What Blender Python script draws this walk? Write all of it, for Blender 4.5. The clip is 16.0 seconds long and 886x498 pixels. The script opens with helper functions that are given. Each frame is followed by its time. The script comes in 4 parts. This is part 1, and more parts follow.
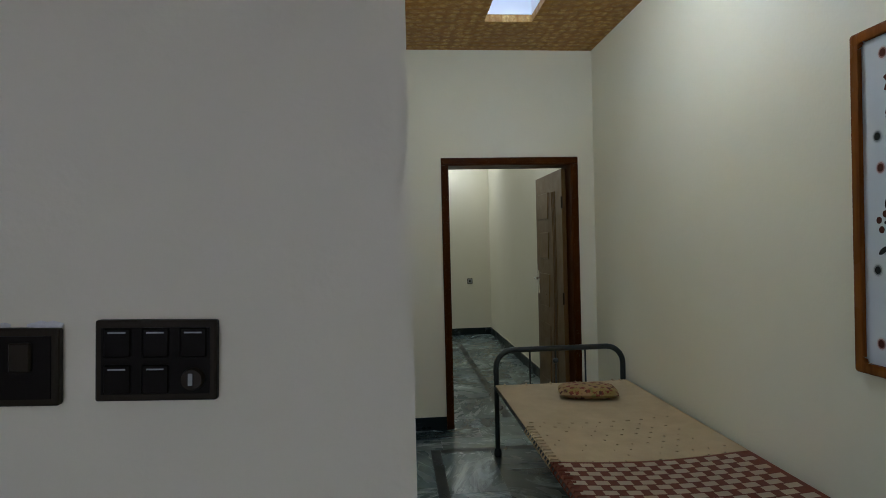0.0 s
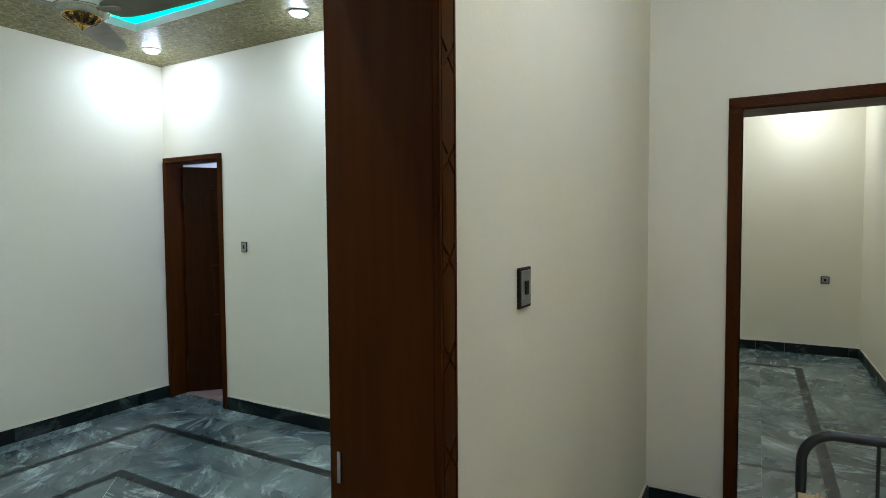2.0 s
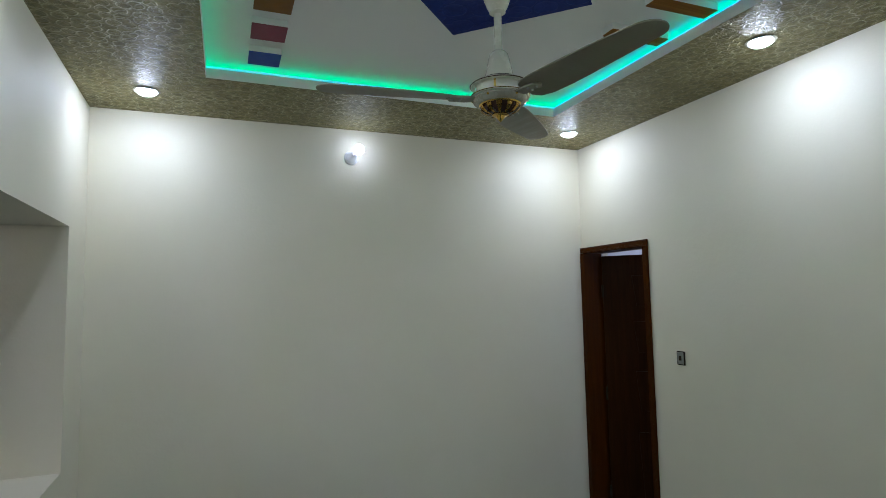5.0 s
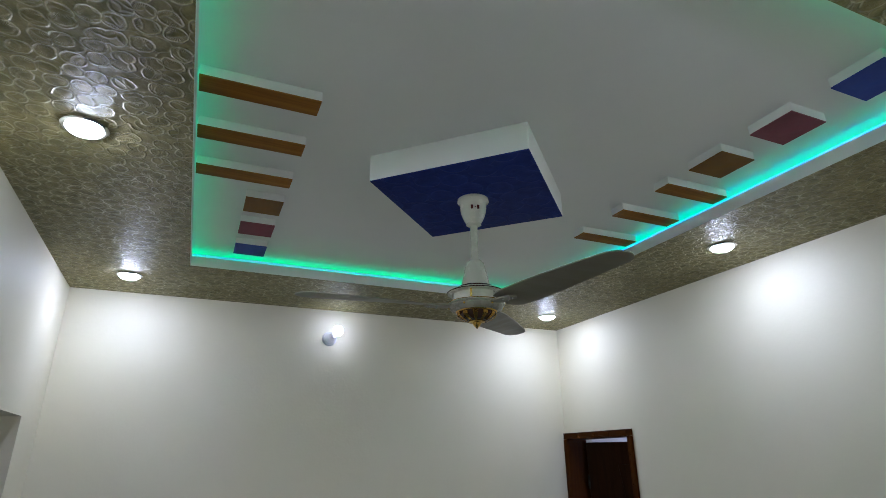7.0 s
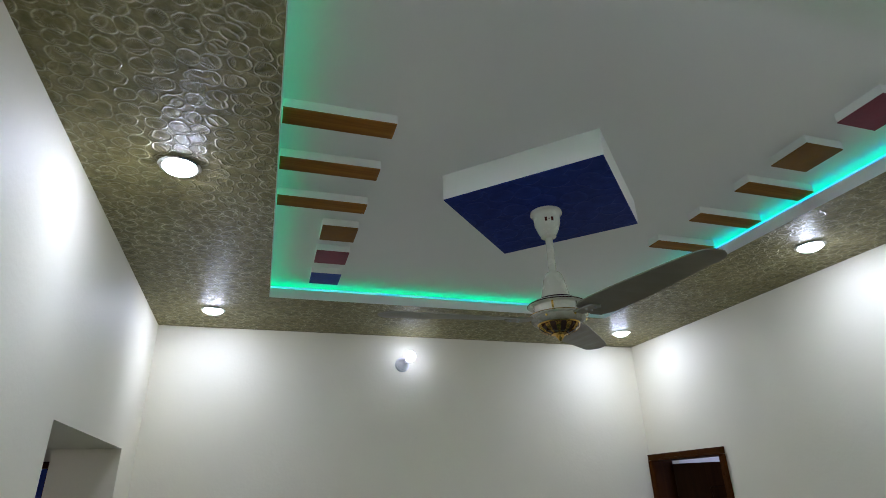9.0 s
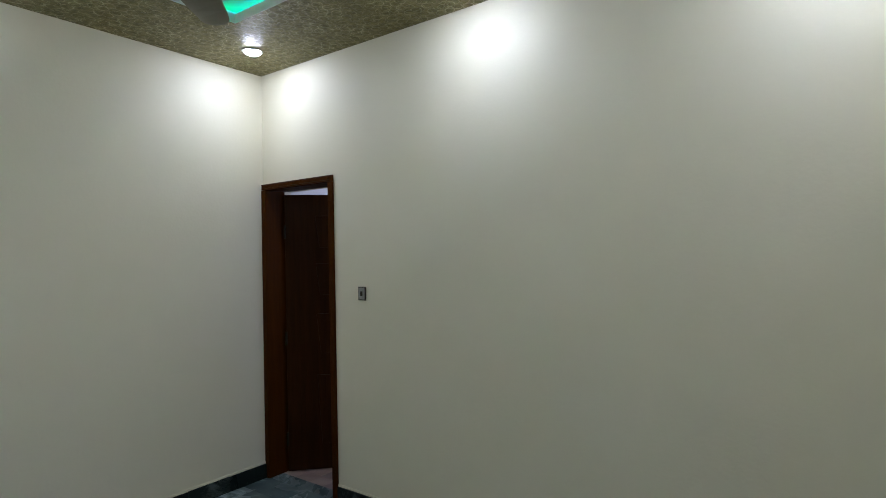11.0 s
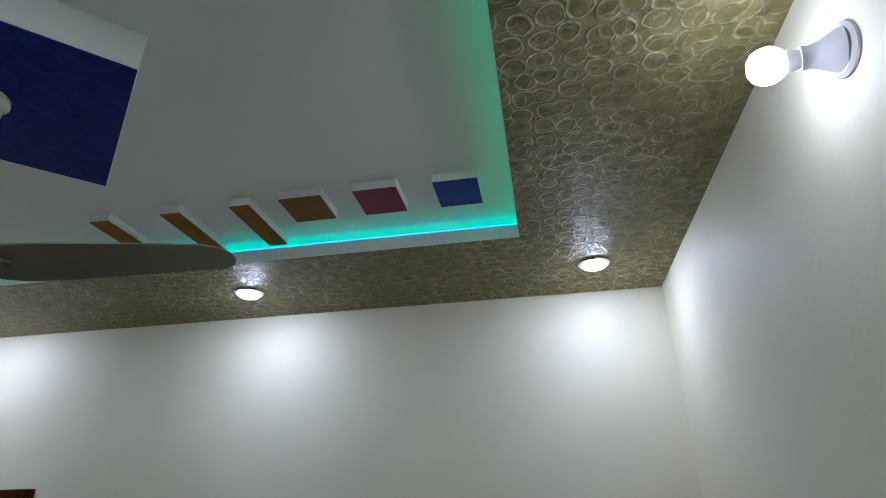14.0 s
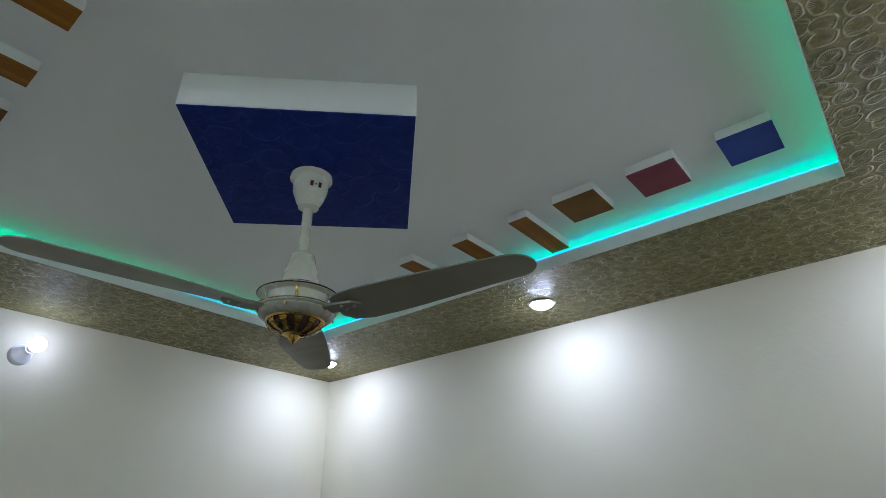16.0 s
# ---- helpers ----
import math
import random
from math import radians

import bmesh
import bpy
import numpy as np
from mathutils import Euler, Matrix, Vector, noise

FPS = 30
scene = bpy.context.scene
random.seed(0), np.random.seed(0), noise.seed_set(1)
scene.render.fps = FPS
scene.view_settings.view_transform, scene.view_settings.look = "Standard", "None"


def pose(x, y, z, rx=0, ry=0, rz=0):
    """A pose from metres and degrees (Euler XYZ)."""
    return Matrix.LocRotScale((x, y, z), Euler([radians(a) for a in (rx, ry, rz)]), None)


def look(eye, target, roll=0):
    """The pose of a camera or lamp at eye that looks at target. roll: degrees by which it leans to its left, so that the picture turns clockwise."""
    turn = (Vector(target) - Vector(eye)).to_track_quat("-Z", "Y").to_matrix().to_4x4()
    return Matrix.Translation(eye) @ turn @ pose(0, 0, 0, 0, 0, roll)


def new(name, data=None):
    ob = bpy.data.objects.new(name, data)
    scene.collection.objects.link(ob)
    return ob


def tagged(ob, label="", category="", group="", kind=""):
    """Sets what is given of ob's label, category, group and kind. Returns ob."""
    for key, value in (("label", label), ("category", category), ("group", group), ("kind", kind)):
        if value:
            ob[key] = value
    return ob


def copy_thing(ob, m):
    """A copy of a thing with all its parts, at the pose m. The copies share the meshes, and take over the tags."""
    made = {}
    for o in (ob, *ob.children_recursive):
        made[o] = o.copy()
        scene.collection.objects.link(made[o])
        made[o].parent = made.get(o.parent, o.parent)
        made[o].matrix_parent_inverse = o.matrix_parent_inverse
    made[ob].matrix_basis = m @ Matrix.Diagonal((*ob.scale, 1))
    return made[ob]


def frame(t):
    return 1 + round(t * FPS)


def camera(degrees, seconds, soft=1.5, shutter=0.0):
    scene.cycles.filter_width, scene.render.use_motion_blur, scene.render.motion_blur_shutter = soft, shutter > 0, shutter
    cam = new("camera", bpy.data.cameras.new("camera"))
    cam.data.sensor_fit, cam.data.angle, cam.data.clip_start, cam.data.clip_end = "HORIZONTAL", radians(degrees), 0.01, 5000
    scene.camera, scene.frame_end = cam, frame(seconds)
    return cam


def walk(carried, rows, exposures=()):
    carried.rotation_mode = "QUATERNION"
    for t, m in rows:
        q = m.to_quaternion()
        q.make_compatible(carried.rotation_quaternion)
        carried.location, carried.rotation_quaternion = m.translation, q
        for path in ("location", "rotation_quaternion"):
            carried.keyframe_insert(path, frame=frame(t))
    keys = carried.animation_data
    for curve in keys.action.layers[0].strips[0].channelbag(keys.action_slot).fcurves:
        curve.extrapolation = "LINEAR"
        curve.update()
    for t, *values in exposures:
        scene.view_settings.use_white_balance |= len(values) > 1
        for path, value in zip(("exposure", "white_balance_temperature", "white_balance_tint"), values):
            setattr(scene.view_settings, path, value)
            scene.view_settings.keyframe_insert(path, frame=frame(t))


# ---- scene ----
cam = camera(76.7, 16.0, soft=0.85)
PATH = [
    (0, (0.089, -0.004, 1.477), (0.261, 1.989, 1.46), -1.4),
    (0.5, (0.465, 0.22, 1.527), (0.629, 2.213, 1.5), -1.3),
    (1, (0.724, 0.543, 1.558), (0.659, 2.542, 1.532), -1.1),
    (1.5, (0.703, 0.934, 1.563), (0.213, 2.873, 1.511), -0.7),
    (2, (0.603, 1.266, 1.547), (-0.375, 3.008, 1.457), -0.4),
    (2.5, (0.453, 1.478, 1.55), (-0.893, 2.952, 1.418), -0.1),
    (3, (0.194, 1.56, 1.563), (-1.427, 2.721, 1.408), 0.2),
    (3.5, (0.003, 1.651, 1.559), (-1.783, 2.538, 1.405), 0.4),
    (5.8, (-0.276, 1.793, 1.92), (-2.088, 2.556, 2.285), -0.7),
    (6, (-0.274, 1.803, 1.932), (-2.066, 2.581, 2.358), -0.6),
    (6.5, (-0.244, 1.803, 1.956), (-1.988, 2.596, 2.529), -0.5),
    (7, (-0.219, 1.775, 1.973), (-1.937, 2.52, 2.674), -0.6),
    (7.5, (-0.203, 1.733, 2.0), (-1.919, 2.387, 2.794), -0.4),
    (8, (-0.214, 1.702, 2.011), (-1.933, 2.253, 2.872), -0.4),
    (8.2, (-0.213, 1.693, 2.009), (-1.936, 2.201, 2.887), -0.4),
    (10.5, (-0.444, 1.804, 1.657), (-2.063, 2.96, 1.861), -1.4),
    (11, (-0.508, 1.902, 1.602), (-1.698, 3.509, 1.624), -1.1),
    (11.5, (-0.64, 1.942, 1.567), (-1.371, 3.803, 1.622), -0.3),
    (12, (-0.686, 1.886, 1.691), (-1.15, 3.823, 1.869), -0.8),
    (12.5, (-0.712, 1.845, 1.83), (-0.972, 3.797, 2.18), -1.1),
    (13, (-0.726, 1.855, 1.913), (-0.898, 3.769, 2.466), -1.5),
    (13.5, (-0.737, 1.854, 1.968), (-0.933, 3.71, 2.687), -1.2),
    (14, (-0.745, 1.84, 1.999), (-1.059, 3.62, 2.856), -1.0),
    (14.5, (-0.775, 1.812, 2.011), (-1.253, 3.506, 2.96), -0.9),
    (15, (-0.789, 1.8, 2.011), (-1.462, 3.389, 3.021), -0.9),
    (15.5, (-0.807, 1.814, 1.998), (-1.695, 3.297, 3.002), -0.8),
    (16, (-0.83, 1.854, 1.975), (-1.964, 3.231, 2.879), -0.7),
]
EXPOSURES = [(0, 0.35, 5850, 0), (0.5, 0.95, 5850, -1), (1, 1.17, 5830, -2), (1.5, 1.12, 5850, -1), (2.5, 0.97, 5900, 0), (3, 0.92, 6000, -2), (3.5, 0.72, 5950, -2),
             (6, 0.12, 6150, 8), (8, 0.15, 6050, 9), (10.5, 0.24, 6420, 6), (11.5, 0.32, 6420, 5), (12, 0.34, 6280, 7), (13, 0.0, 6150, 8), (14, -0.15, 5900, 8), (15, -0.04, 5900, 8), (16, 0.16, 5900, 8)]
walk(cam, [(t, look(eye, target, roll)) for t, eye, target, roll in PATH], EXPOSURES)

# ---- world and light ----
world = bpy.data.worlds.new("sky")
scene.world = world
world.use_nodes = True
wn = world.node_tree.nodes
sky = wn.new("ShaderNodeTexSky")
sky.sky_type, sky.sun_disc = "NISHITA", False
sky.sun_elevation, sky.sun_rotation = radians(40), radians(160)
wn["Background"].inputs["Strength"].default_value = 0.1
world.node_tree.links.new(sky.outputs[0], wn["Background"].inputs[0])

LAMP = 150.0        # recessed lamps
BULB = 21.0         # bulbs on the walls
BEAM = 345.0        # unseen bulb added under the corridor ceiling
LED = 3.9          # coloured ribbon in the cove


def daylight(name, m, sx, sy, watts, colour):
    data = bpy.data.lights.new(name, "AREA")
    data.shape, data.size, data.size_y, data.energy, data.color = "RECTANGLE", sx, sy, watts, colour
    ob = new(name, data)
    ob.matrix_world = m
    return ob


daylight("skylight_day", pose(0.918, 3.548, 3.55, 0, 0, 0), 0.32, 0.5, 2.2, (0.60, 0.66, 1.0))
# Bluish light for the near hall; its window is added, out of view.
daylight("hall_added_day", pose(-0.6, -3.1, 1.6, 90, 0, 180), 2.6, 1.3, 175, (0.74, 0.67, 1.18))
# Added lamp at an unseen ventilator, for the pale glow above the door leaf.
daylight("bath_added_day", pose(-3.3, 6.28, 2.1, -90, 0, 0), 0.6, 0.4, 9, (0.66, 0.70, 1.1))


# ---- materials ----
class Nodes:
    def __init__(self, name):
        self.m = bpy.data.materials.new(name)
        self.m.use_nodes = True
        self.t = self.m.node_tree
        self.b = self.t.nodes["Principled BSDF"]

    def n(self, kind, **values):
        node = self.t.nodes.new(kind)
        for key, v in values.items():
            node.inputs[key.replace("_", " ")].default_value = v
        return node

    def link(self, a, b):
        self.t.links.new(a, b)

    def coord(self, which="Object", scale=(1, 1, 1), turn=(0, 0, 0), shift=None):
        tc, mp = self.t.nodes.new("ShaderNodeTexCoord"), self.t.nodes.new("ShaderNodeMapping")
        self.link(tc.outputs[which], mp.inputs[0])
        mp.inputs["Scale"].default_value = scale
        mp.inputs["Rotation"].default_value = [radians(a) for a in turn]
        if shift is not None:
            self.link(shift, mp.inputs["Location"])
        return mp.outputs[0]

    def noise(self, v, scale, detail=4, rough=0.55, distort=0.0):
        node = self.n("ShaderNodeTexNoise", Scale=scale, Detail=detail, Roughness=rough, Distortion=distort)
        self.link(v, node.inputs["Vector"])
        return node.outputs[0]

    def ramp(self, fac, stops):
        node = self.t.nodes.new("ShaderNodeValToRGB")
        e = node.color_ramp.elements
        while len(e) < len(stops):
            e.new(0.5)
        for el, (p, c) in zip(e, stops):
            el.position, el.color = p, (c if len(c) == 4 else (*c, 1)) if hasattr(c, "__len__") else (c, c, c, 1)
        self.link(fac, node.inputs[0])
        return node.outputs[0]

    def mix(self, fac, a, b, mode="MIX"):
        node = self.t.nodes.new("ShaderNodeMix")
        node.data_type, node.blend_type = "RGBA", mode
        for sock, v in ((node.inputs[0], fac), (node.inputs[6], a), (node.inputs[7], b)):
            if isinstance(v, (int, float)):
                sock.default_value = v
            elif isinstance(v, tuple):
                sock.default_value = (*v, 1)
            else:
                self.link(v, sock)
        return node.outputs[2]

    def math(self, op, a, b=0.0):
        node = self.t.nodes.new("ShaderNodeMath")
        node.operation = op
        for sock, v in zip(node.inputs, (a, b)):
            if isinstance(v, (int, float)):
                sock.default_value = v
            else:
                self.link(v, sock)
        return node.outputs[0]

    def bump(self, height, strength=0.3, distance=0.01):
        node = self.n("ShaderNodeBump", Strength=strength, Distance=distance)
        self.link(height, node.inputs["Height"])
        self.link(node.outputs[0], self.b.inputs["Normal"])

    def set(self, **values):
        for key, v in values.items():
            sock = self.b.inputs[key.replace("_", " ")]
            if isinstance(v, tuple):
                sock.default_value = (*v, 1)
            elif isinstance(v, (int, float)):
                sock.default_value = v
            else:
                self.link(v, sock)
        return self.m


def paint(name, a, b, rough=0.75, bump=0.12, spots=None):
    k = Nodes(name)
    v = k.coord()
    big = k.noise(v, 1.3, 3)
    fine = k.noise(v, 60, 3)
    col = k.mix(k.ramp(big, [(0.3, 0.0), (0.7, 1.0)]), a, b)
    if spots:
        col = k.mix(k.ramp(k.noise(v, 5.5, 5, 0.7), [(0.66, 0.0), (0.8, 0.5)]), col, spots)
    k.bump(k.math("ADD", fine, k.math("MULTIPLY", k.noise(v, 9, 2), 1.5)), bump, 0.004)
    return k.set(Base_Color=col, Roughness=rough)


def plain(name, colour, rough=0.5, metal=0.0, vary=0.12, scale=14, bump=0.0, coat=0.0, spec=0.5):
    k = Nodes(name)
    v = k.coord()
    f = k.noise(v, scale, 4)
    dark = tuple(c * (1 - vary) for c in colour)
    light = tuple(min(1, c * (1 + vary)) for c in colour)
    if bump:
        k.bump(k.noise(v, scale * 6, 3), bump, 0.002)
    r = k.ramp(k.noise(v, scale * 2.3, 3), [(0.2, max(0.03, rough - 0.1)), (0.8, min(1, rough + 0.1))])
    return k.set(Base_Color=k.mix(f, dark, light), Roughness=r, Metallic=metal, Coat_Weight=coat, Specular_IOR_Level=spec)


def glow(name, colour, strength):
    k = Nodes(name)
    return k.set(Base_Color=(0.9, 0.9, 0.9), Emission_Color=colour, Emission_Strength=strength)


def wood(name, dark, light, rough=0.4, axis=2, coat=0.03):
    k = Nodes(name)
    s = [22, 22, 22]
    s[axis] = 1.2
    v = k.coord(scale=tuple(s))
    g = k.noise(v, 1.6, 6, 0.62, 0.6)
    fine = k.noise(v, 9, 3)
    col = k.mix(k.ramp(g, [(0.3, 0.0), (0.72, 1.0)]), dark, light)
    col = k.mix(k.math("MULTIPLY", fine, 0.25), col, tuple(c * 0.45 for c in dark))
    k.bump(fine, 0.06, 0.002)
    return k.set(Base_Color=col, Roughness=k.ramp(k.noise(k.coord(), 6, 3), [(0.3, rough - 0.08), (0.75, rough + 0.12)]), Coat_Weight=coat, Coat_Roughness=0.2, Specular_IOR_Level=0.06)


def marble(name, dark, mid, light, rough=0.22, scale=1.0, streak=0.5, spec=0.5):
    k = Nodes(name)
    info = k.t.nodes.new("ShaderNodeObjectInfo")
    comb = k.t.nodes.new("ShaderNodeCombineXYZ")
    for i, f in enumerate((37.0, 71.0, 13.0)):
        k.link(k.math("MULTIPLY", info.outputs["Random"], f), comb.inputs[i])
    tc = k.t.nodes.new("ShaderNodeTexCoord")
    rot = k.t.nodes.new("ShaderNodeVectorRotate")
    rot.rotation_type = "Z_AXIS"
    k.link(tc.outputs["Object"], rot.inputs["Vector"])
    k.link(k.math("MULTIPLY", info.outputs["Random"], 43.0), rot.inputs["Angle"])
    mp = k.t.nodes.new("ShaderNodeMapping")
    k.link(rot.outputs[0], mp.inputs[0])
    k.link(comb.outputs[0], mp.inputs["Location"])
    mp.inputs["Scale"].default_value = (0.9 * scale, 2.3 * scale, 1.6 * scale)
    v = mp.outputs[0]
    cloud = k.noise(v, 1.1, 7, 0.62, 0.9)
    vein = k.noise(v, 2.4, 8, 0.7, 1.6)
    col = k.mix(k.ramp(cloud, [(0.32, 0.0), (0.66, 1.0)]), dark, mid)
    col = k.mix(k.math("MULTIPLY", k.ramp(vein, [(0.54, 0.0), (0.66, 1.0)]), streak), col, light)
    chip = k.noise(v, 7.5, 3, 0.6)
    col = k.mix(k.math("MULTIPLY", k.ramp(chip, [(0.68, 0.0), (0.74, 1.0)]), streak * 0.8), col, light)
    hue = k.mix(info.outputs["Random"], (0.66, 0.72, 0.76), (1.22, 1.2, 1.16))
    col = k.mix(1.0, col, hue, "MULTIPLY")
    return k.set(Base_Color=col, Roughness=k.ramp(k.noise(v, 3, 3), [(0.3, rough - 0.06), (0.7, rough + 0.16)]), Specular_IOR_Level=spec)


def shells(name, ground, tone, rim, size, rough=0.42, metal=0.25, depth=0.6, stops=((0.37, 0.0), (0.42, 1.0), (0.455, 0.0)), spec=0.5, comb=0.0):
    """Plaster stippled with overlapping round fans, brushed over on the high parts."""
    k = Nodes(name)
    base = k.coord()
    wob = k.t.nodes.new("ShaderNodeVectorMath")
    wob.operation = "MULTIPLY_ADD"
    wn_ = k.n("ShaderNodeTexNoise", Scale=16.0, Detail=2.0)
    k.link(base, wn_.inputs["Vector"])
    k.link(wn_.outputs["Color"], wob.inputs[0])
    wob.inputs[1].default_value = (0.024, 0.024, 0.0)
    k.link(base, wob.inputs[2])
    total, edge = None, None
    for i, (shift, sc) in enumerate(((0.0, 1.0), (3.37, 0.88))):
        mp = k.t.nodes.new("ShaderNodeMapping")
        k.link(wob.outputs[0], mp.inputs[0])
        mp.inputs["Location"].default_value = (shift, shift * 0.7, 0.0)
        mp.inputs["Scale"].default_value = (1, 1, 0)
        vo = k.n("ShaderNodeTexVoronoi", Scale=sc / size, Randomness=0.52)
        vo.voronoi_dimensions = "2D"
        k.link(mp.outputs[0], vo.inputs["Vector"])
        d = vo.outputs["Distance"]
        ring = k.ramp(d, list(stops))
        total = ring if total is None else k.math("MAXIMUM", total, k.math("MULTIPLY", ring, 0.45))
        if i == 0:
            edge = d
            if comb:
                rel = k.t.nodes.new("ShaderNodeVectorMath")
                rel.operation = "SUBTRACT"
                k.link(mp.outputs[0], rel.inputs[0])
                k.link(vo.outputs["Position"], rel.inputs[1])
                xyz = k.t.nodes.new("ShaderNodeSeparateXYZ")
                k.link(rel.outputs[0], xyz.inputs[0])
                angle = k.math("ARCTAN2", xyz.outputs[1], xyz.outputs[0])
                teeth = k.math("SINE", k.math("ADD", k.math("MULTIPLY", angle, 27.0), k.math("MULTIPLY", k.noise(base, 55, 2), 7.0)))
                band = k.ramp(d, [(0.13, 0.0), (0.27, 1.0), (0.40, 0.75), (0.46, 0.0)])
                side = k.ramp(k.noise(base, 17, 2), [(0.42, 0.0), (0.62, 1.0)])
                total = k.math("MAXIMUM", total, k.math("MULTIPLY", k.math("MULTIPLY", k.math("MAXIMUM", teeth, 0.0), k.math("MULTIPLY", band, side)), comb))
    patch = k.ramp(k.noise(base, 2.2, 3), [(0.35, 0.25), (0.7, 1.0)])
    spin = k.noise(base, 90, 4, 0.7)
    broken = k.ramp(k.noise(base, 30, 4, 0.65), [(0.38, 0.08), (0.58, 1.0)])
    amount = k.math("MULTIPLY", k.math("MULTIPLY", k.math("MULTIPLY", total, broken), patch), k.ramp(spin, [(0.3, 0.3), (0.6, 1.0)]))
    body = k.mix(k.ramp(k.noise(base, 24, 4), [(0.3, 0.0), (0.7, 1.0)]), ground, tone)
    col = k.mix(amount, body, rim)
    height = k.math("ADD", k.math("MULTIPLY", total, 1.0), k.math("MULTIPLY", spin, 0.35))
    height = k.math("SUBTRACT", height, k.math("MULTIPLY", edge, 0.6))
    k.bump(height, depth, 0.006)
    return k.set(Base_Color=col, Roughness=rough, Metallic=metal, Specular_IOR_Level=spec)


CREAM = paint("cream_wall_paint", (0.785, 0.742, 0.568), (0.815, 0.777, 0.618), 0.6, 0.2)
WHITE = paint("white_ceiling_paint", (0.78, 0.78, 0.76), (0.82, 0.82, 0.80), 0.7, 0.06)
PLASTER = paint("grey_plaster", (0.42, 0.42, 0.40), (0.5, 0.49, 0.46), 0.9, 0.3)
OLIVE = shells("olive_gilt_shell_texture", (0.12, 0.104, 0.030), (0.245, 0.212, 0.074), (0.86, 0.80, 0.53), 0.062, 0.5, 0.06, 0.75, ((0.36, 0.0), (0.455, 1.0), (0.52, 0.2)), 0.32, 0.8)
ORANGE = shells("orange_gold_shell_texture", (0.26, 0.115, 0.012), (0.38, 0.18, 0.022), (0.86, 0.64, 0.22), 0.074, 0.55, 0.05, 0.7, ((0.0, 1.0), (0.26, 0.85), (0.43, 0.0)))
NAVY = shells("navy_shell_texture", (0.004, 0.016, 0.15), (0.009, 0.027, 0.20), (0.02, 0.05, 0.29), 0.11, 0.7, 0.0, 0.35, ((0.0, 0.1), (0.36, 0.4), (0.45, 1.0), (0.48, 0.0)), 0.15)
BLUE = plain("blue_paint", (0.03, 0.06, 0.33), 0.6, vary=0.3, spec=0.2)
MAROON = plain("maroon_paint", (0.22, 0.05, 0.075), 0.6, vary=0.3, spec=0.2)
OCHRE = plain("ochre_paint", (0.19, 0.085, 0.012), 0.6, vary=0.35, spec=0.2)
SLAT = wood("ochre_slat_wood", (0.20, 0.075, 0.008), (0.38, 0.165, 0.025), 0.5, 1)
BROWN = wood("dark_red_brown_varnish", (0.047, 0.0120, 0.0004), (0.072, 0.0195, 0.0008), 0.36, 2, 0.012)
BROWN_H = wood("dark_red_brown_varnish_level", (0.047, 0.0120, 0.0004), (0.072, 0.0195, 0.0008), 0.36, 1, 0.012)
TAN = plain("tan_moulded_leaf", (0.135, 0.078, 0.027), 0.36, vary=0.08, scale=4, coat=0.05, spec=0.2)
LEAF = wood("brown_moulded_leaf", (0.024, 0.0072, 0.0014), (0.040, 0.013, 0.0026), 0.36, 2, 0.015)
MARBLE = marble("grey_green_marble", (0.042, 0.062, 0.058), (0.165, 0.215, 0.203), (0.54, 0.63, 0.605), 0.2, 1.0, 0.75)
STRIP = marble("dark_marble_strip", (0.010, 0.016, 0.015), (0.020, 0.029, 0.027), (0.07, 0.085, 0.08), 0.28, 1.5, 0.15, 0.3)
BLACK = marble("black_marble", (0.004, 0.007, 0.007), (0.009, 0.016, 0.014), (0.24, 0.28, 0.27), 0.28, 1.2, 0.3, 0.22)
REDTILE = marble("red_beige_tile", (0.26, 0.18, 0.15), (0.38, 0.29, 0.25), (0.55, 0.48, 0.44), 0.35, 2.0, 0.3)
GROUT = paint("pale_grout", (0.46, 0.48, 0.48), (0.58, 0.59, 0.58), 0.9, 0.2)
CHROME = plain("chrome", (0.75, 0.75, 0.74), 0.18, 1.0, 0.06)
GOLD = plain("gold_plate", (0.72, 0.46, 0.11), 0.22, 1.0, 0.15)
ENAMEL = plain("cream_enamel", (0.63, 0.62, 0.51), 0.25, vary=0.05, coat=0.4)
TAUPE = plain("taupe_blade_enamel", (0.225, 0.205, 0.145), 0.4, vary=0.1, scale=5)
# Cream enamel dimmed: the shade beneath the motor is put into this colour.
ENAMEL_DIM = plain("dimmed_cream_enamel", (0.36, 0.35, 0.28), 0.28, vary=0.06, coat=0.3)
DARKBROWN = plain("dark_brown_bowl", (0.05, 0.022, 0.012), 0.25, vary=0.1)
BLACKIRON = plain("black_green_iron", (0.018, 0.024, 0.023), 0.35, 0.0, 0.3, bump=0.1)
CANVAS = plain("cream_canvas_tape", (0.45, 0.355, 0.21), 0.9, vary=0.2, scale=9, bump=0.4)
REDTAPE = plain("red_brown_tape", (0.155, 0.036, 0.014), 0.85, vary=0.25, scale=20, bump=0.4)
PALETAPE = plain("pale_tape", (0.64, 0.56, 0.41), 0.85, vary=0.15, scale=20, bump=0.4)
SWITCH = plain("dark_brown_plastic", (0.026, 0.020, 0.011), 0.45, vary=0.1, spec=0.15)
SWITCH_KEY = plain("black_brown_plastic", (0.008, 0.006, 0.004), 0.45, vary=0.1, spec=0.1)
STEEL = plain("grey_steel_plate", (0.34, 0.35, 0.34), 0.34, 0.8, 0.35, 30)
FRAME = wood("honey_varnished_frame", (0.14, 0.042, 0.008), (0.28, 0.10, 0.02), 0.25)
GLASSBOARD = plain("white_painted_glass", (0.62, 0.67, 0.72), 0.12, vary=0.03, coat=0.6)
INK = plain("black_ink", (0.010, 0.012, 0.012), 0.5, spec=0.12)
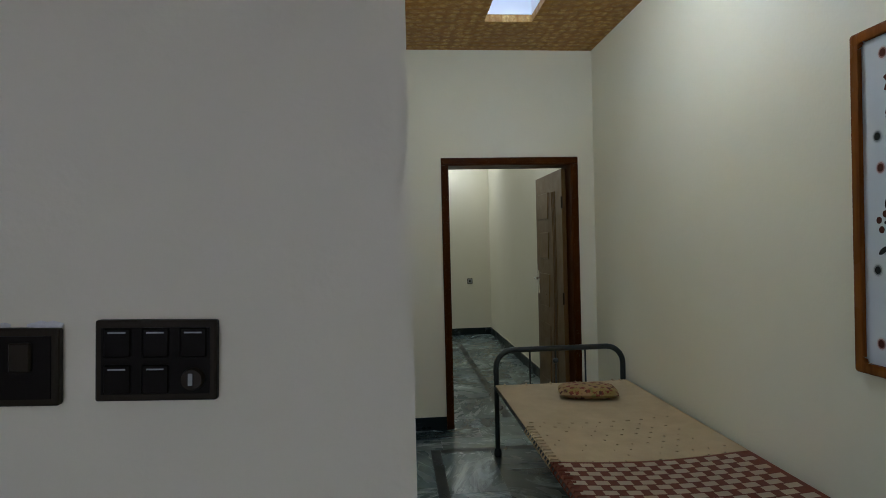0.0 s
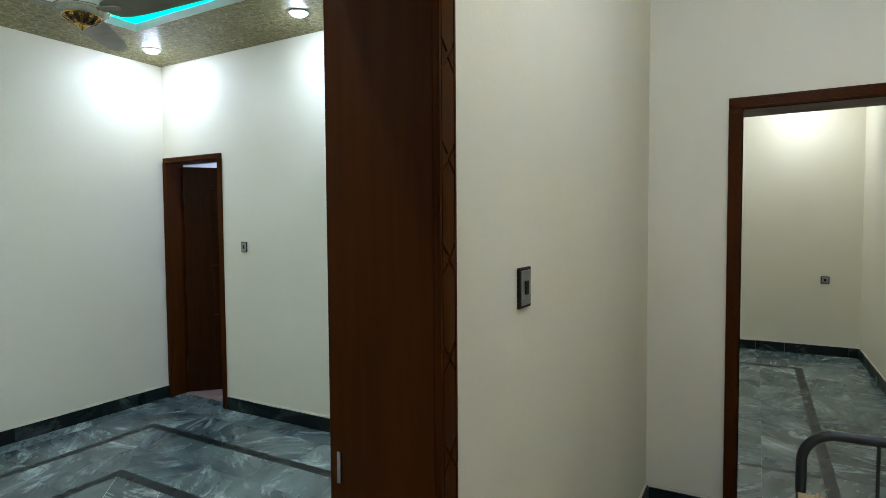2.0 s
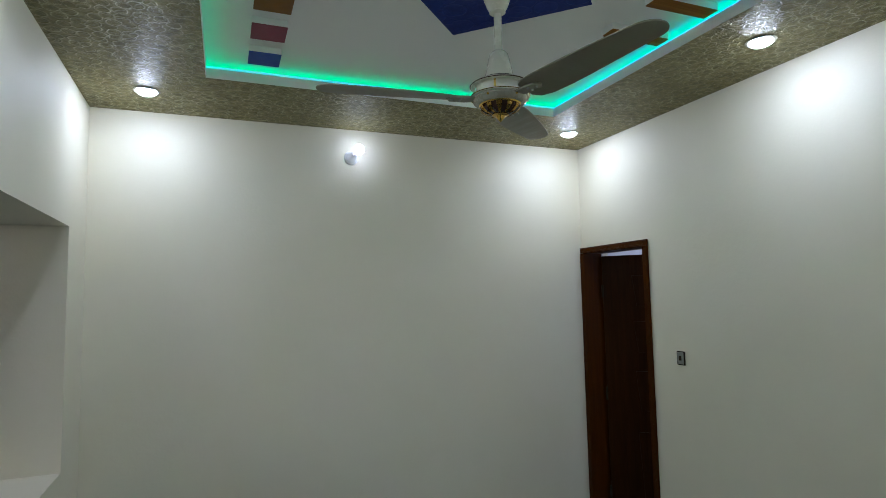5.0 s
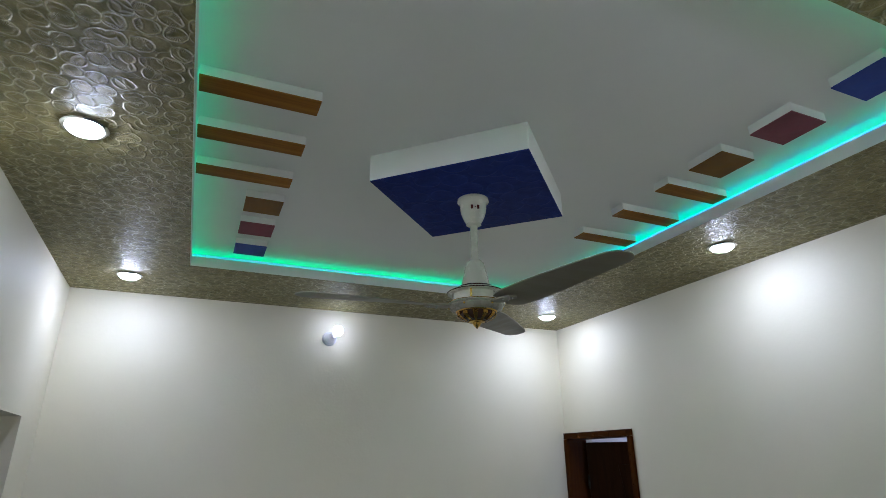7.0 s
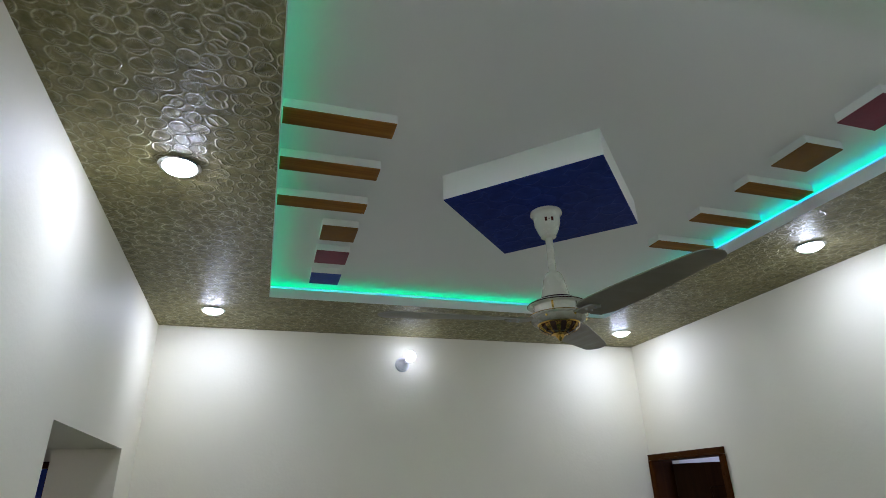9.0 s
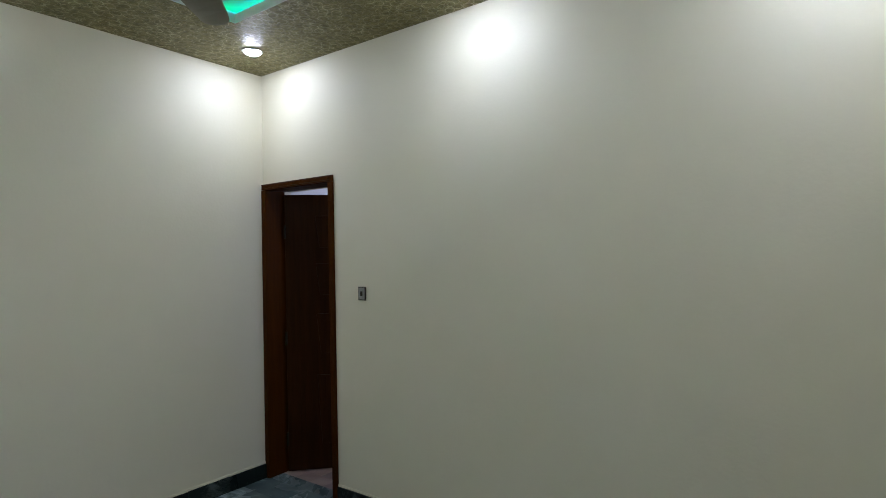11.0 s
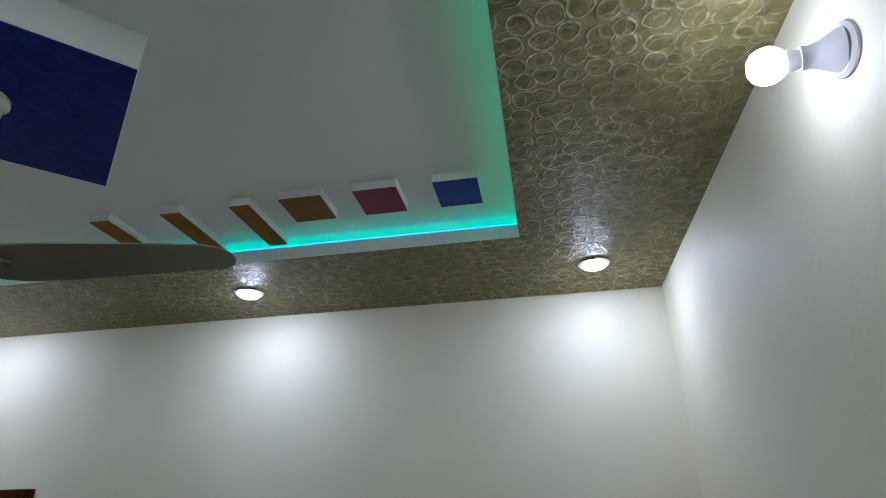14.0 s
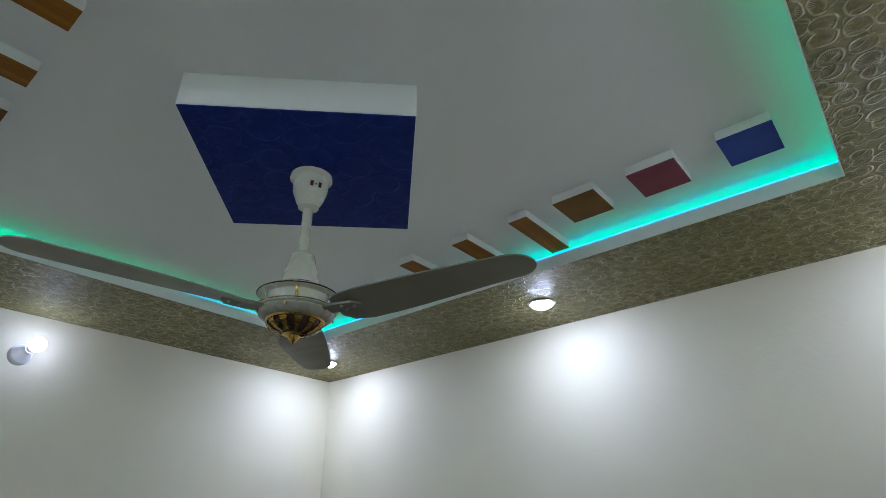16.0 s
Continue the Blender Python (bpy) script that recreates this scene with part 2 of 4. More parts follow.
OXIDE = plain("oxide_red_ink", (0.075, 0.018, 0.011), 0.5, spec=0.12)
FADE_RED = plain("faded_red_ink", (0.27, 0.13, 0.115), 0.4)
FADE_BLACK = plain("faded_black_ink", (0.17, 0.19, 0.215), 0.4)
HAZE_RED = plain("hazy_red_ink", (0.50, 0.46, 0.48), 0.4)
HAZE_BLACK = plain("hazy_black_ink", (0.42, 0.46, 0.50), 0.4)
HOLDER = plain("white_bakelite", (0.78, 0.78, 0.78), 0.35, vary=0.03)
LAMPGLOW = glow("lamp_diffuser", (0.85, 0.895, 1.165), LAMP)
BULBGLOW = glow("bulb_globe", (0.84, 0.89, 1.2), BULB)
BRIGHTGLOW = glow("bright_bulb_globe", (0.88, 0.9, 1.12), BULB * 2.7)


RIBBON_GREEN = glow("green_led", (0.0, 0.90, 0.27), LED)
RIBBON_BLUE = glow("blue_led", (0.0, 0.24, 1.0), LED * 0.16)
RIBBON_AZURE = glow("azure_led", (0.0, 0.24, 1.0), LED * 0.6)
CORRIDORGLOW = glow("added_bulb_globe", (0.87, 0.935, 1.13), BEAM)
FARGLOW = glow("far_lamp_diffuser", (0.96, 0.925, 0.99), LAMP * 1.15)


def floral():
    k = Nodes("floral_cotton")
    v = k.coord()
    vo = k.n("ShaderNodeTexVoronoi", Scale=26.0)
    k.link(v, vo.inputs["Vector"])
    f = k.math("ADD", vo.outputs["Distance"], k.math("MULTIPLY", k.noise(v, 70, 3, 0.6, 1.5), 0.9))
    ink = k.mix(k.ramp(k.noise(v, 19, 1), [(0.42, 0.0), (0.5, 1.0)]), (0.075, 0.022, 0.014), (0.17, 0.035, 0.018))
    cloth = k.mix(k.ramp(k.noise(v, 11, 2), [(0.45, 0.0), (0.62, 1.0)]), (0.31, 0.20, 0.095), (0.26, 0.19, 0.05))
    cloth = k.mix(k.ramp(k.noise(v, 23, 2), [(0.62, 0.0), (0.68, 0.8)]), cloth, (0.14, 0.15, 0.04))
    col = k.mix(k.ramp(f, [(0.80, 1.0), (0.87, 0.0)]), cloth, ink)
    k.bump(k.noise(v, 30, 3), 0.5, 0.006)
    return k.set(Base_Color=col, Roughness=0.9)


FLORAL = floral()


# ---- building helpers ----
def thing(name, x, y, z, label, category, group="", kind="", turn=0.0):
    ob = new(name)
    ob.matrix_world = pose(x, y, z, 0, 0, turn)
    ob.empty_display_size = 0.1
    return tagged(ob, label, category, group, kind)


def part(name, bm, material, parent=None, label="", smooth=False):
    bmesh.ops.recalc_face_normals(bm, faces=bm.faces)
    me = bpy.data.meshes.new(name)
    bm.to_mesh(me)
    bm.free()
    for m in material if isinstance(material, (list, tuple)) else (material,):
        me.materials.append(m)
    if smooth:
        for p in me.polygons:
            p.use_smooth = True
        me.set_sharp_from_angle(angle=radians(38))
    ob = new(name, me)
    ob.parent = parent
    if label:
        ob["label"] = label
    return ob


def box(bm, x0, y0, z0, x1, y1, z1, m=None):
    vs = [Vector((x, y, z)) for z in (z0, z1) for x, y in ((x0, y0), (x1, y0), (x1, y1), (x0, y1))]
    if m is not None:
        vs = [m @ v for v in vs]
    v = [bm.verts.new(p) for p in vs]
    for f in ((0, 3, 2, 1), (4, 5, 6, 7), (0, 1, 5, 4), (1, 2, 6, 5), (2, 3, 7, 6), (3, 0, 4, 7)):
        bm.faces.new([v[i] for i in f])
    return bm


def boxes(*rows):
    bm = bmesh.new()
    for r in rows:
        box(bm, *r)
    return bm


def bevelled(bm, w=0.003, seg=2):
    bmesh.ops.bevel(bm, geom=list(bm.edges), offset=w, segments=seg, affect="EDGES", profile=0.5)
    return bm


def prism(bm, pts, a, b, axes=(0, 1, 2)):
    """A flat outline pushed from a to b along the third axis."""
    rows = []
    for d in (a, b):
        row = []
        for p in pts:
            c = [0, 0, 0]
            c[axes[0]], c[axes[1]], c[axes[2]] = p[0], p[1], d
            row.append(bm.verts.new(c))
        rows.append(row)
    n = len(pts)
    bm.faces.new(rows[0])
    bm.faces.new(rows[1][::-1])
    for i in range(n):
        bm.faces.new((rows[0][i], rows[0][(i + 1) % n], rows[1][(i + 1) % n], rows[1][i]))
    return bm


def lathe(profile, seg=32, bm=None, m=None):
    bm = bm or bmesh.new()
    rings = []
    for r, z in profile:
        if r < 1e-5:
            rings.append([bm.verts.new((0, 0, z))])
        else:
            rings.append([bm.verts.new((r * math.cos(a), r * math.sin(a), z)) for a in (2 * math.pi * i / seg for i in range(seg))])
    for a, b in zip(rings, rings[1:]):
        for i in range(seg):
            j = (i + 1) % seg
            q = [a[i % len(a)], a[j % len(a)], b[j % len(b)], b[i % len(b)]]
            q = list(dict.fromkeys(q))
            if len(q) > 2:
                bm.faces.new(q)
    if m is not None:
        bmesh.ops.transform(bm, matrix=m, verts=[v for r in rings for v in r])
    return bm


def tube(bm, pts, r, seg=12):
    pts = [Vector(p) for p in pts]
    rings = []
    up = None
    for i, p in enumerate(pts):
        d = (pts[min(i + 1, len(pts) - 1)] - pts[max(i - 1, 0)]).normalized()
        if up is None:
            up = d.orthogonal().normalized()
        side = d.cross(up).normalized()
        up = side.cross(d).normalized()
        rings.append([bm.verts.new(p + r * (math.cos(a) * side + math.sin(a) * up)) for a in (2 * math.pi * k / seg for k in range(seg))])
    for a, b in zip(rings, rings[1:]):
        for i in range(seg):
            bm.faces.new((a[i], a[(i + 1) % seg], b[(i + 1) % seg], b[i]))
    bm.faces.new(rings[0][::-1])
    bm.faces.new(rings[-1])
    return bm


def clip(poly, lines):
    """What is left of a flat outline inside the half planes a x + b y <= c."""
    for a, b, c in lines:
        out = []
        for i, p in enumerate(poly):
            q = poly[(i + 1) % len(poly)]
            dp, dq = a * p[0] + b * p[1] - c, a * q[0] + b * q[1] - c
            if dp <= 0:
                out.append(p)
            if dp * dq < 0:
                s = dp / (dp - dq)
                out.append((p[0] + s * (q[0] - p[0]), p[1] + s * (q[1] - p[1])))
        poly = out
        if len(poly) < 3:
            return []
    return poly


def rect_lines(x0, y0, x1, y1):
    return [(-1, 0, -x0), (1, 0, x1), (0, -1, -y0), (0, 1, y1)]


def plate(x0, y0, x1, y1, hx0, hy0, hx1, hy1, z0, z1):
    """A flat slab with one rectangular hole."""
    bm = bmesh.new()
    o = [[bm.verts.new((x, y, z)) for x, y in ((x0, y0), (x1, y0), (x1, y1), (x0, y1))] for z in (z0, z1)]
    h = [[bm.verts.new((x, y, z)) for x, y in ((hx0, hy0), (hx1, hy0), (hx1, hy1), (hx0, hy1))] for z in (z0, z1)]
    for i in range(4):
        j = (i + 1) % 4
        bm.faces.new((o[0][i], o[0][j], h[0][j], h[0][i]))
        bm.faces.new((o[1][i], o[1][j], h[1][j], h[1][i]))
        bm.faces.new((o[0][i], o[0][j], o[1][j], o[1][i]))
        bm.faces.new((h[0][i], h[0][j], h[1][j], h[1][i]))
    return bm


# ---- the plan ----
W, E, S, N = -4.03, -0.165, 1.006, 4.437      # lit room
CX0, CX1 = 0.09, 1.72                         # corridor
HX = -6.5                                     # end of the near hall
HY = 0.71                                     # near hall ends here
ZC, ZT, ZK = 2.95, 3.052, 3.02                 # border ceiling, tray ceiling, corridor ceiling
TX0, TX1, TY0, TY1 = -3.345, -0.789, 1.66, 3.775
TOP = 3.5


def structure(name, bm, material, label, category, parent=None):
    return tagged(part(name, bm, material, parent), label, category, kind="structure")


wall_north = structure("wall_north", boxes(
    (-4.26, N, -0.1, -4.0, 4.667, TOP), (-4.0, N, 2.105, -3.31, 4.667, TOP), (-3.31, N, -0.1, 0.53, 4.667, TOP),
    (0.53, N, 2.105, 1.525, 4.667, TOP), (1.525, N, -0.1, 1.95, 4.667, TOP)), CREAM,
    "cream painted plaster wall with two doorways", "wall")
wall_west = structure("wall_west", boxes((-4.26, HY, -0.1, W, N, TOP)), CREAM, "cream painted plaster wall of the lit room", "wall")


def south_face(x):
    return S + 0.0215 * (x - W)


def slanted_wall(*rows):
    bm = bmesh.new()
    for x0, x1, z0, z1 in rows:
        prism(bm, [(x0, HY), (x1, HY), (x1, south_face(x1)), (x0, south_face(x0))], z0, z1)
    return box(bm, E, HY, -0.1, CX0 + 0.02, S, TOP)


wall_south = structure("wall_south", slanted_wall((W, -3.615, -0.1, TOP), (-3.615, -2.435, -0.1, 0.95), (-3.615, -2.435, 2.186, TOP), (-2.435, E, -0.1, TOP)), CREAM,
    "cream painted plaster wall with an unglazed window opening", "wall")
wall_east = structure("wall_east", boxes(
    (E, S, -0.1, CX0, 1.183, TOP), (CX0, S, -0.1, CX0 + 0.02, 1.136, TOP), (E, 1.183, 2.1185, CX0, 2.1622, TOP), (E, 2.1622, -0.1, CX0, N, TOP)), CREAM,
    "cream painted plaster wall with a wide wood-lined opening", "wall")
wall_corridor = structure("wall_corridor", boxes((CX1, -3.2, -0.1, 1.95, N, TOP)), CREAM, "cream painted plaster wall beside the rope bed", "wall")
wall_hall_west = structure("wall_hall_west", boxes((-6.7, -3.2, -0.1, HX, HY + 0.2, TOP)), CREAM, "plain cream plaster wall", "wall")
wall_hall_north = structure("wall_hall_north", boxes((HX, HY, -0.1, -4.26, HY + 0.2, TOP)), CREAM, "plain cream plaster wall", "wall")
# Unseen wall; the opening is added to let daylight into the hall.
wall_hall_south = structure("wall_hall_south", boxes(
    (-6.7, -3.4, -0.1, -1.9, -3.2, TOP), (-1.9, -3.4, -0.1, 0.7, -3.2, 0.9), (-1.9, -3.4, 2.3, 0.7, -3.2, TOP), (0.7, -3.4, -0.1, 1.95, -3.2, TOP)), CREAM,
    "unseen cream plaster wall with a window opening added for daylight", "wall")
wall_far_right = structure("wall_far_right", boxes((1.63, 4.667, -0.1, 1.95, 9.1, TOP)), CREAM, "cream plaster wall of the far hall", "wall")
wall_far_end = structure("wall_far_end", boxes((-1.5, 9.0, -0.1, 1.63, 9.1, TOP)), CREAM, "cream plaster end wall of the far hall", "wall")
wall_far_left = structure("wall_far_left", boxes((-1.7, 4.667, -0.1, -1.5, 9.1, TOP)), CREAM, "plain cream plaster wall", "wall")
wall_bath_west = structure("wall_bath_west", boxes((-4.26, 4.667, -0.1, W, 6.5, TOP)), WHITE, "pale plaster wall of the side room", "wall")
wall_bath_east = structure("wall_bath_east", boxes((-2.6, 4.667, -0.1, -2.4, 6.5, TOP)), WHITE, "pale plaster wall of the side room", "wall")
# Unseen wall; its ventilator is added as a source for the side room.
wall_bath_north = structure("wall_bath_north", boxes(
    (W, 6.3, -0.1, -3.6, 6.5, TOP), (-3.6, 6.3, -0.1, -3.0, 6.5, 1.9), (-3.6, 6.3, 2.3, -3.0, 6.5, TOP), (-3.0, 6.3, -0.1, -2.6, 6.5, TOP)), WHITE,
    "unseen pale plaster wall with a small ventilator opening added for daylight", "wall")

# ceilings
LIP = 0.055
ceiling_border = structure("ceiling_border", plate(W, S, E, N, TX0, TY0, TX1, TY1, ZC, ZC + 0.02), OLIVE,
                           "olive and gilt shell-textured plaster ceiling border", "ceiling")
ceiling_lip = structure("ceiling_lip", bevelled(plate(TX0 - 0.014, TY0 - 0.014, TX1 + 0.014, TY1 + 0.014, TX0 + 0.002, TY0 + 0.002, TX1 - 0.002, TY1 - 0.002, ZC + 0.001, ZC + LIP), 0.001, 1), WHITE,
    "white plaster lip round the raised tray ceiling", "ceiling")
ceiling_tray = structure("ceiling_tray", boxes((W, S, ZT, E, N, ZT + 0.05)), WHITE, "white plaster tray ceiling", "ceiling")
ceiling_corridor = structure("ceiling_corridor", plate(CX0, HY, CX1, N, 0.75, 3.28, 1.087, 3.865, ZK, ZK + 0.05), ORANGE,
                             "orange-gold shell-textured plaster ceiling with a light shaft", "ceiling")
ceiling_hall = structure("ceiling_hall", boxes((HX, -3.2, ZK, CX1, HY, ZK + 0.05)), WHITE, "plain white ceiling", "ceiling")
ceiling_far = structure("ceiling_far", boxes((-1.5, 4.667, ZK, 1.63, 9.0, ZK + 0.05)), WHITE, "plain white ceiling", "ceiling")
ceiling_bath = structure("ceiling_bath", boxes((W, 4.667, 2.75, -2.6, 6.3, 2.8)), WHITE, "plain white ceiling", "ceiling")
roof = structure("roof", plate(-6.8, -3.5, 2.1, 9.3, 0.75, 3.28, 1.087, 3.865, TOP, TOP + 0.1), PLASTER, "concrete roof slab", "roof")
shaft = structure("light_shaft", boxes(
    (0.71, 3.24, ZK + 0.052, 0.75, 3.905, TOP - 0.004), (1.087, 3.24, ZK + 0.052, 1.127, 3.905, TOP - 0.004),
    (0.75, 3.24, ZK + 0.052, 1.087, 3.28, TOP - 0.004), (0.75, 3.865, ZK + 0.052, 1.087, 3.905, TOP - 0.004)), WHITE, "white plastered daylight shaft in the ceiling", "skylight")
cove_back = structure("ceiling_cove_back", boxes(
    (TX0 - 0.11, TY0 - 0.11, ZC + 0.022, TX0 - 0.095, TY1 + 0.11, ZT), (TX1 + 0.095, TY0 - 0.11, ZC + 0.022, TX1 + 0.11, TY1 + 0.11, ZT),
    (TX0 - 0.095, TY0 - 0.11, ZC + 0.022, TX1 + 0.095, TY0 - 0.095, ZT), (TX0 - 0.095, TY1 + 0.095, ZC + 0.022, TX1 + 0.095, TY1 + 0.11, ZT)), WHITE,
    "white plaster back of the light cove", "ceiling")


# ---- coloured ribbon of light in the cove ----
def ribbon():
    t = thing("led_strip", TX0, TY0, ZC + 0.02, "green-blue LED ribbon lying in the ceiling cove", "light strip")
    lx, ly = TX1 - TX0, TY1 - TY0
    for x0, y0, x1, y1 in ((-0.068, -0.068, -0.056, ly + 0.068), (lx + 0.056, -0.068, lx + 0.068, ly + 0.068),
                           (-0.056, -0.068, lx + 0.056, -0.056), (-0.056, ly + 0.056, lx + 0.056, ly + 0.068)):
        part("ribbon", boxes((x0, y0, 0.014, x1, y1, 0.028)), RIBBON_GREEN, t, "green LED ribbon")
    for x0, y0, x1, y1 in ((-0.032, -0.032, -0.026, ly + 0.032), (lx + 0.026, -0.032, lx + 0.032, ly + 0.032),
                           (-0.026, -0.032, lx + 0.026, -0.026), (-0.026, ly + 0.026, lx + 0.026, ly + 0.032)):
        part("ribbon", boxes((x0, y0, 0.048, x1, y1, 0.056)), RIBBON_AZURE if y0 > 1 else RIBBON_BLUE, t, "blue LED ribbon")


ribbon()


# ---- ceiling ornaments ----
def ornament(name, x0, y0, x1, y1, z0, face, label, category, group):
    t = thing(name, (x0 + x1) / 2, (y0 + y1) / 2, ZT, label, category, group)
    hx, hy = (x1 - x0) / 2, (y1 - y0) / 2
    part("body", bevelled(boxes((-hx, -hy, z0 - ZT + 0.003, hx, hy, 0)), 0.002, 1), WHITE, t, "white plaster block")
    part("face", bevelled(boxes((-hx + 0.001, -hy + 0.001, z0 - ZT, hx - 0.001, hy - 0.001, z0 - ZT + 0.005)), 0.001, 1), face, t)
    return t


ZO = 3.015
for a, b, face, word in ((-2.385, -2.305, SLAT, 0), (-2.09, -2.01, SLAT, 0), (-1.815, -1.735, SLAT, 0)):
    ornament("ceiling_slat", a, 3.44, b, TY1 - 0.004, ZO, face, "ochre-faced white plaster slat on the tray ceiling", "ceiling slat", "slats on the tray ceiling")
for a, b, face, word in ((-1.62, -1.46, OCHRE, "ochre"), (-1.345, -1.185, MAROON, "maroon"), (-1.06, -0.905, BLUE, "blue")):
    ornament("ceiling_square", a, 3.43, b, 3.60, ZO, face, word + "-faced white plaster square on the tray ceiling", "ceiling square", "squares on the tray ceiling")
for a, b in ((-1.80, -1.715), (-2.08, -1.995), (-2.36, -2.275)):
    ornament("ceiling_slat", a, TY0 + 0.004, b, 2.02, ZO, SLAT, "ochre-faced white plaster slat on the tray ceiling", "ceiling slat", "slats on the tray ceiling")
for a, b, face, word in ((-2.66, -2.505, OCHRE, "ochre"), (-2.945, -2.785, MAROON, "maroon"), (-3.25, -3.09, BLUE, "blue")):
    ornament("ceiling_square", a, 1.862, b, 2.02, ZO, face, word + "-faced white plaster square on the tray ceiling", "ceiling square", "squares on the tray ceiling")

FX, FY, FZ = -2.038, 2.697, 2.942
panel = thing("ceiling_panel", FX, FY, ZT, "white plaster block with a navy shell-textured face, set diagonally", "ceiling panel", turn=45)
part("body", bevelled(boxes((-0.304, -0.304, FZ - ZT + 0.003, 0.304, 0.304, 0)), 0.003, 1), WHITE, panel)
part("face", bevelled(boxes((-0.302, -0.302, FZ - ZT, 0.302, 0.302, FZ - ZT + 0.005)), 0.001, 1), NAVY, panel, "navy shell-textured face")


# ---- ceiling fan ----
def fan():
    t = thing("ceiling_fan", FX, FY, FZ, "cream and gold ceiling fan with three taupe blades", "ceiling fan")
    part("canopy", lathe([(0, 0), (0.062, 0), (0.063, -0.010), (0.055, -0.016), (0.053, -0.022), (0.050, -0.055), (0.038, -0.088), (0.028, -0.104), (0.030, -0.108), (0.020, -0.114), (0, -0.114)]), ENAMEL, t, smooth=True)
    bm = bmesh.new()
    for i, (w, h) in enumerate(((0.009, 0.016), (0.004, 0.004), (0.009, 0.016))):
        a = math.radians(-32 + i * 14)
        m = Matrix.Rotation(a, 4, "Z") @ Matrix.Translation((0.0505, 0, -0.05)) @ Matrix.Rotation(0.13, 4, "Y")
        box(bm, -0.002, -w / 2, -h / 2, 0.0012, w / 2, h / 2, m)
    part("badge", bm, OXIDE, t, "dark red maker's mark")
    part("rod", lathe([(0, -0.1), (0.0145, -0.1), (0.0145, -0.27), (0, -0.27)], 20), ENAMEL, t, smooth=True)
    part("top_cover", lathe([(0, -0.256), (0.022, -0.256), (0.034, -0.268), (0.041, -0.295), (0.048, -0.33), (0.056, -0.364), (0, -0.365)]), ENAMEL, t, smooth=True)
    part("cover_flange", lathe([(0, -0.3645), (0.070, -0.366), (0.073, -0.369), (0.071, -0.3745), (0, -0.376)], 40), DARKBROWN, t, "thin dark brown flange", True)
    motor = part("motor", lathe([(0, -0.374), (0.076, -0.3745), (0.096, -0.379), (0.1065, -0.3845), (0.1085, -0.388), (0.1065, -0.391), (0.090, -0.392), (0.087, -0.395), (0.087, -0.421), (0.091, -0.4235),
                                 (0.105, -0.4255), (0.1085, -0.4295), (0.107, -0.4335), (0.1, -0.4355), (0, -0.438)], 48), ENAMEL, t, smooth=True)
    part("motor_base", lathe([(0, -0.4345), (0.0985, -0.435), (0.101, -0.441), (0.097, -0.450), (0.087, -0.4575), (0.078, -0.460), (0, -0.461)], 48), ENAMEL_DIM, motor, "lower casing, cream enamel dimmed for the shade under the motor", True)
    for z in (-0.388, -0.4295):
        part("trim_ring", lathe([(0.1075, z + 0.002), (0.1102, z), (0.1075, z - 0.002), (0.105, z), (0.1075, z + 0.002)], 40), DARKBROWN if z > -0.4 else GOLD, motor, "thin dark ring" if z > -0.4 else "thin gold ring", True)
    for i in range(6):
        bm = box(bmesh.new(), 0.085, -0.0035, -0.4225, 0.0925, 0.0035, -0.3915, Matrix.Rotation(math.radians(-38 + 60 * i), 4, "Z"))
        part("trim_bar", bm, GOLD if i % 2 == 0 else CHROME, motor, "gold bar" if i % 2 == 0 else "bright bar")
    for i in range(6):
        bm = lathe([(0, 0), (0.0045, 0.001), (0.0035, 0.004), (0, 0.005)], 10, m=Matrix.Rotation(math.radians(60 * i + 8), 4, "Z") @ Matrix.Translation((0.1, 0, -0.445)) @ Matrix.Rotation(math.radians(110), 4, "Y"))
        part("bolt", bm, GOLD, motor, "small brass bolt")
    bowl = part("bowl", lathe([(0, -0.455), (0.071, -0.457), (0.075, -0.462), (0.070, -0.475), (0.054, -0.487), (0.034, -0.494), (0, -0.496)], 40), DARKBROWN, t, smooth=True)
    part("bowl_rim", lathe([(0.0735, -0.4545), (0.0785, -0.459), (0.0735, -0.465), (0.0695, -0.459), (0.0735, -0.4545)], 40), GOLD, bowl, "gold rim", True)
    for i in range(12):
        bm = bmesh.new()
        rows = []
        for r, z, w in ((0.0745, -0.466, 0.010), (0.0705, -0.476, 0.009), (0.0545, -0.488, 0.006), (0.035, -0.496, 0.003)):
            rows.append([bm.verts.new((r + 0.0015, s * w, z - 0.001)) for s in (-1, 1)])
        for p, q in zip(rows, rows[1:]):
            bm.faces.new((p[0], p[1], q[1], q[0]))
        bmesh.ops.solidify(bm, geom=bm.faces[:], thickness=0.002)
        bmesh.ops.transform(bm, matrix=Matrix.Rotation(math.radians(30 * i), 4, "Z"), verts=bm.verts)
        part("petal", bm, GOLD, bowl)
    part("finial", lathe([(0, -0.492), (0.030, -0.493), (0.031, -0.497), (0.017, -0.501), (0.014, -0.508), (0.007, -0.516), (0, -0.524)], 20), GOLD, bowl, "pointed gold finial", True)
    for i in range(3):
        turn = Matrix.Rotation(math.radians(17 + 120 * i), 4, "Z") @ Matrix.Translation((0, 0, -0.405))
        bm = bmesh.new()
        top, bot = [], []
        lower = [(0.125, -0.036), (0.15, -0.050), (0.2, -0.057), (0.28, -0.061), (0.36, -0.063), (0.44, -0.0635), (0.52, -0.063), (0.59, -0.060)]
        upper = [(0.125, 0.036), (0.15, 0.060), (0.2, 0.072), (0.28, 0.073), (0.36, 0.069), (0.44, 0.063), (0.52, 0.056), (0.59, 0.050)]
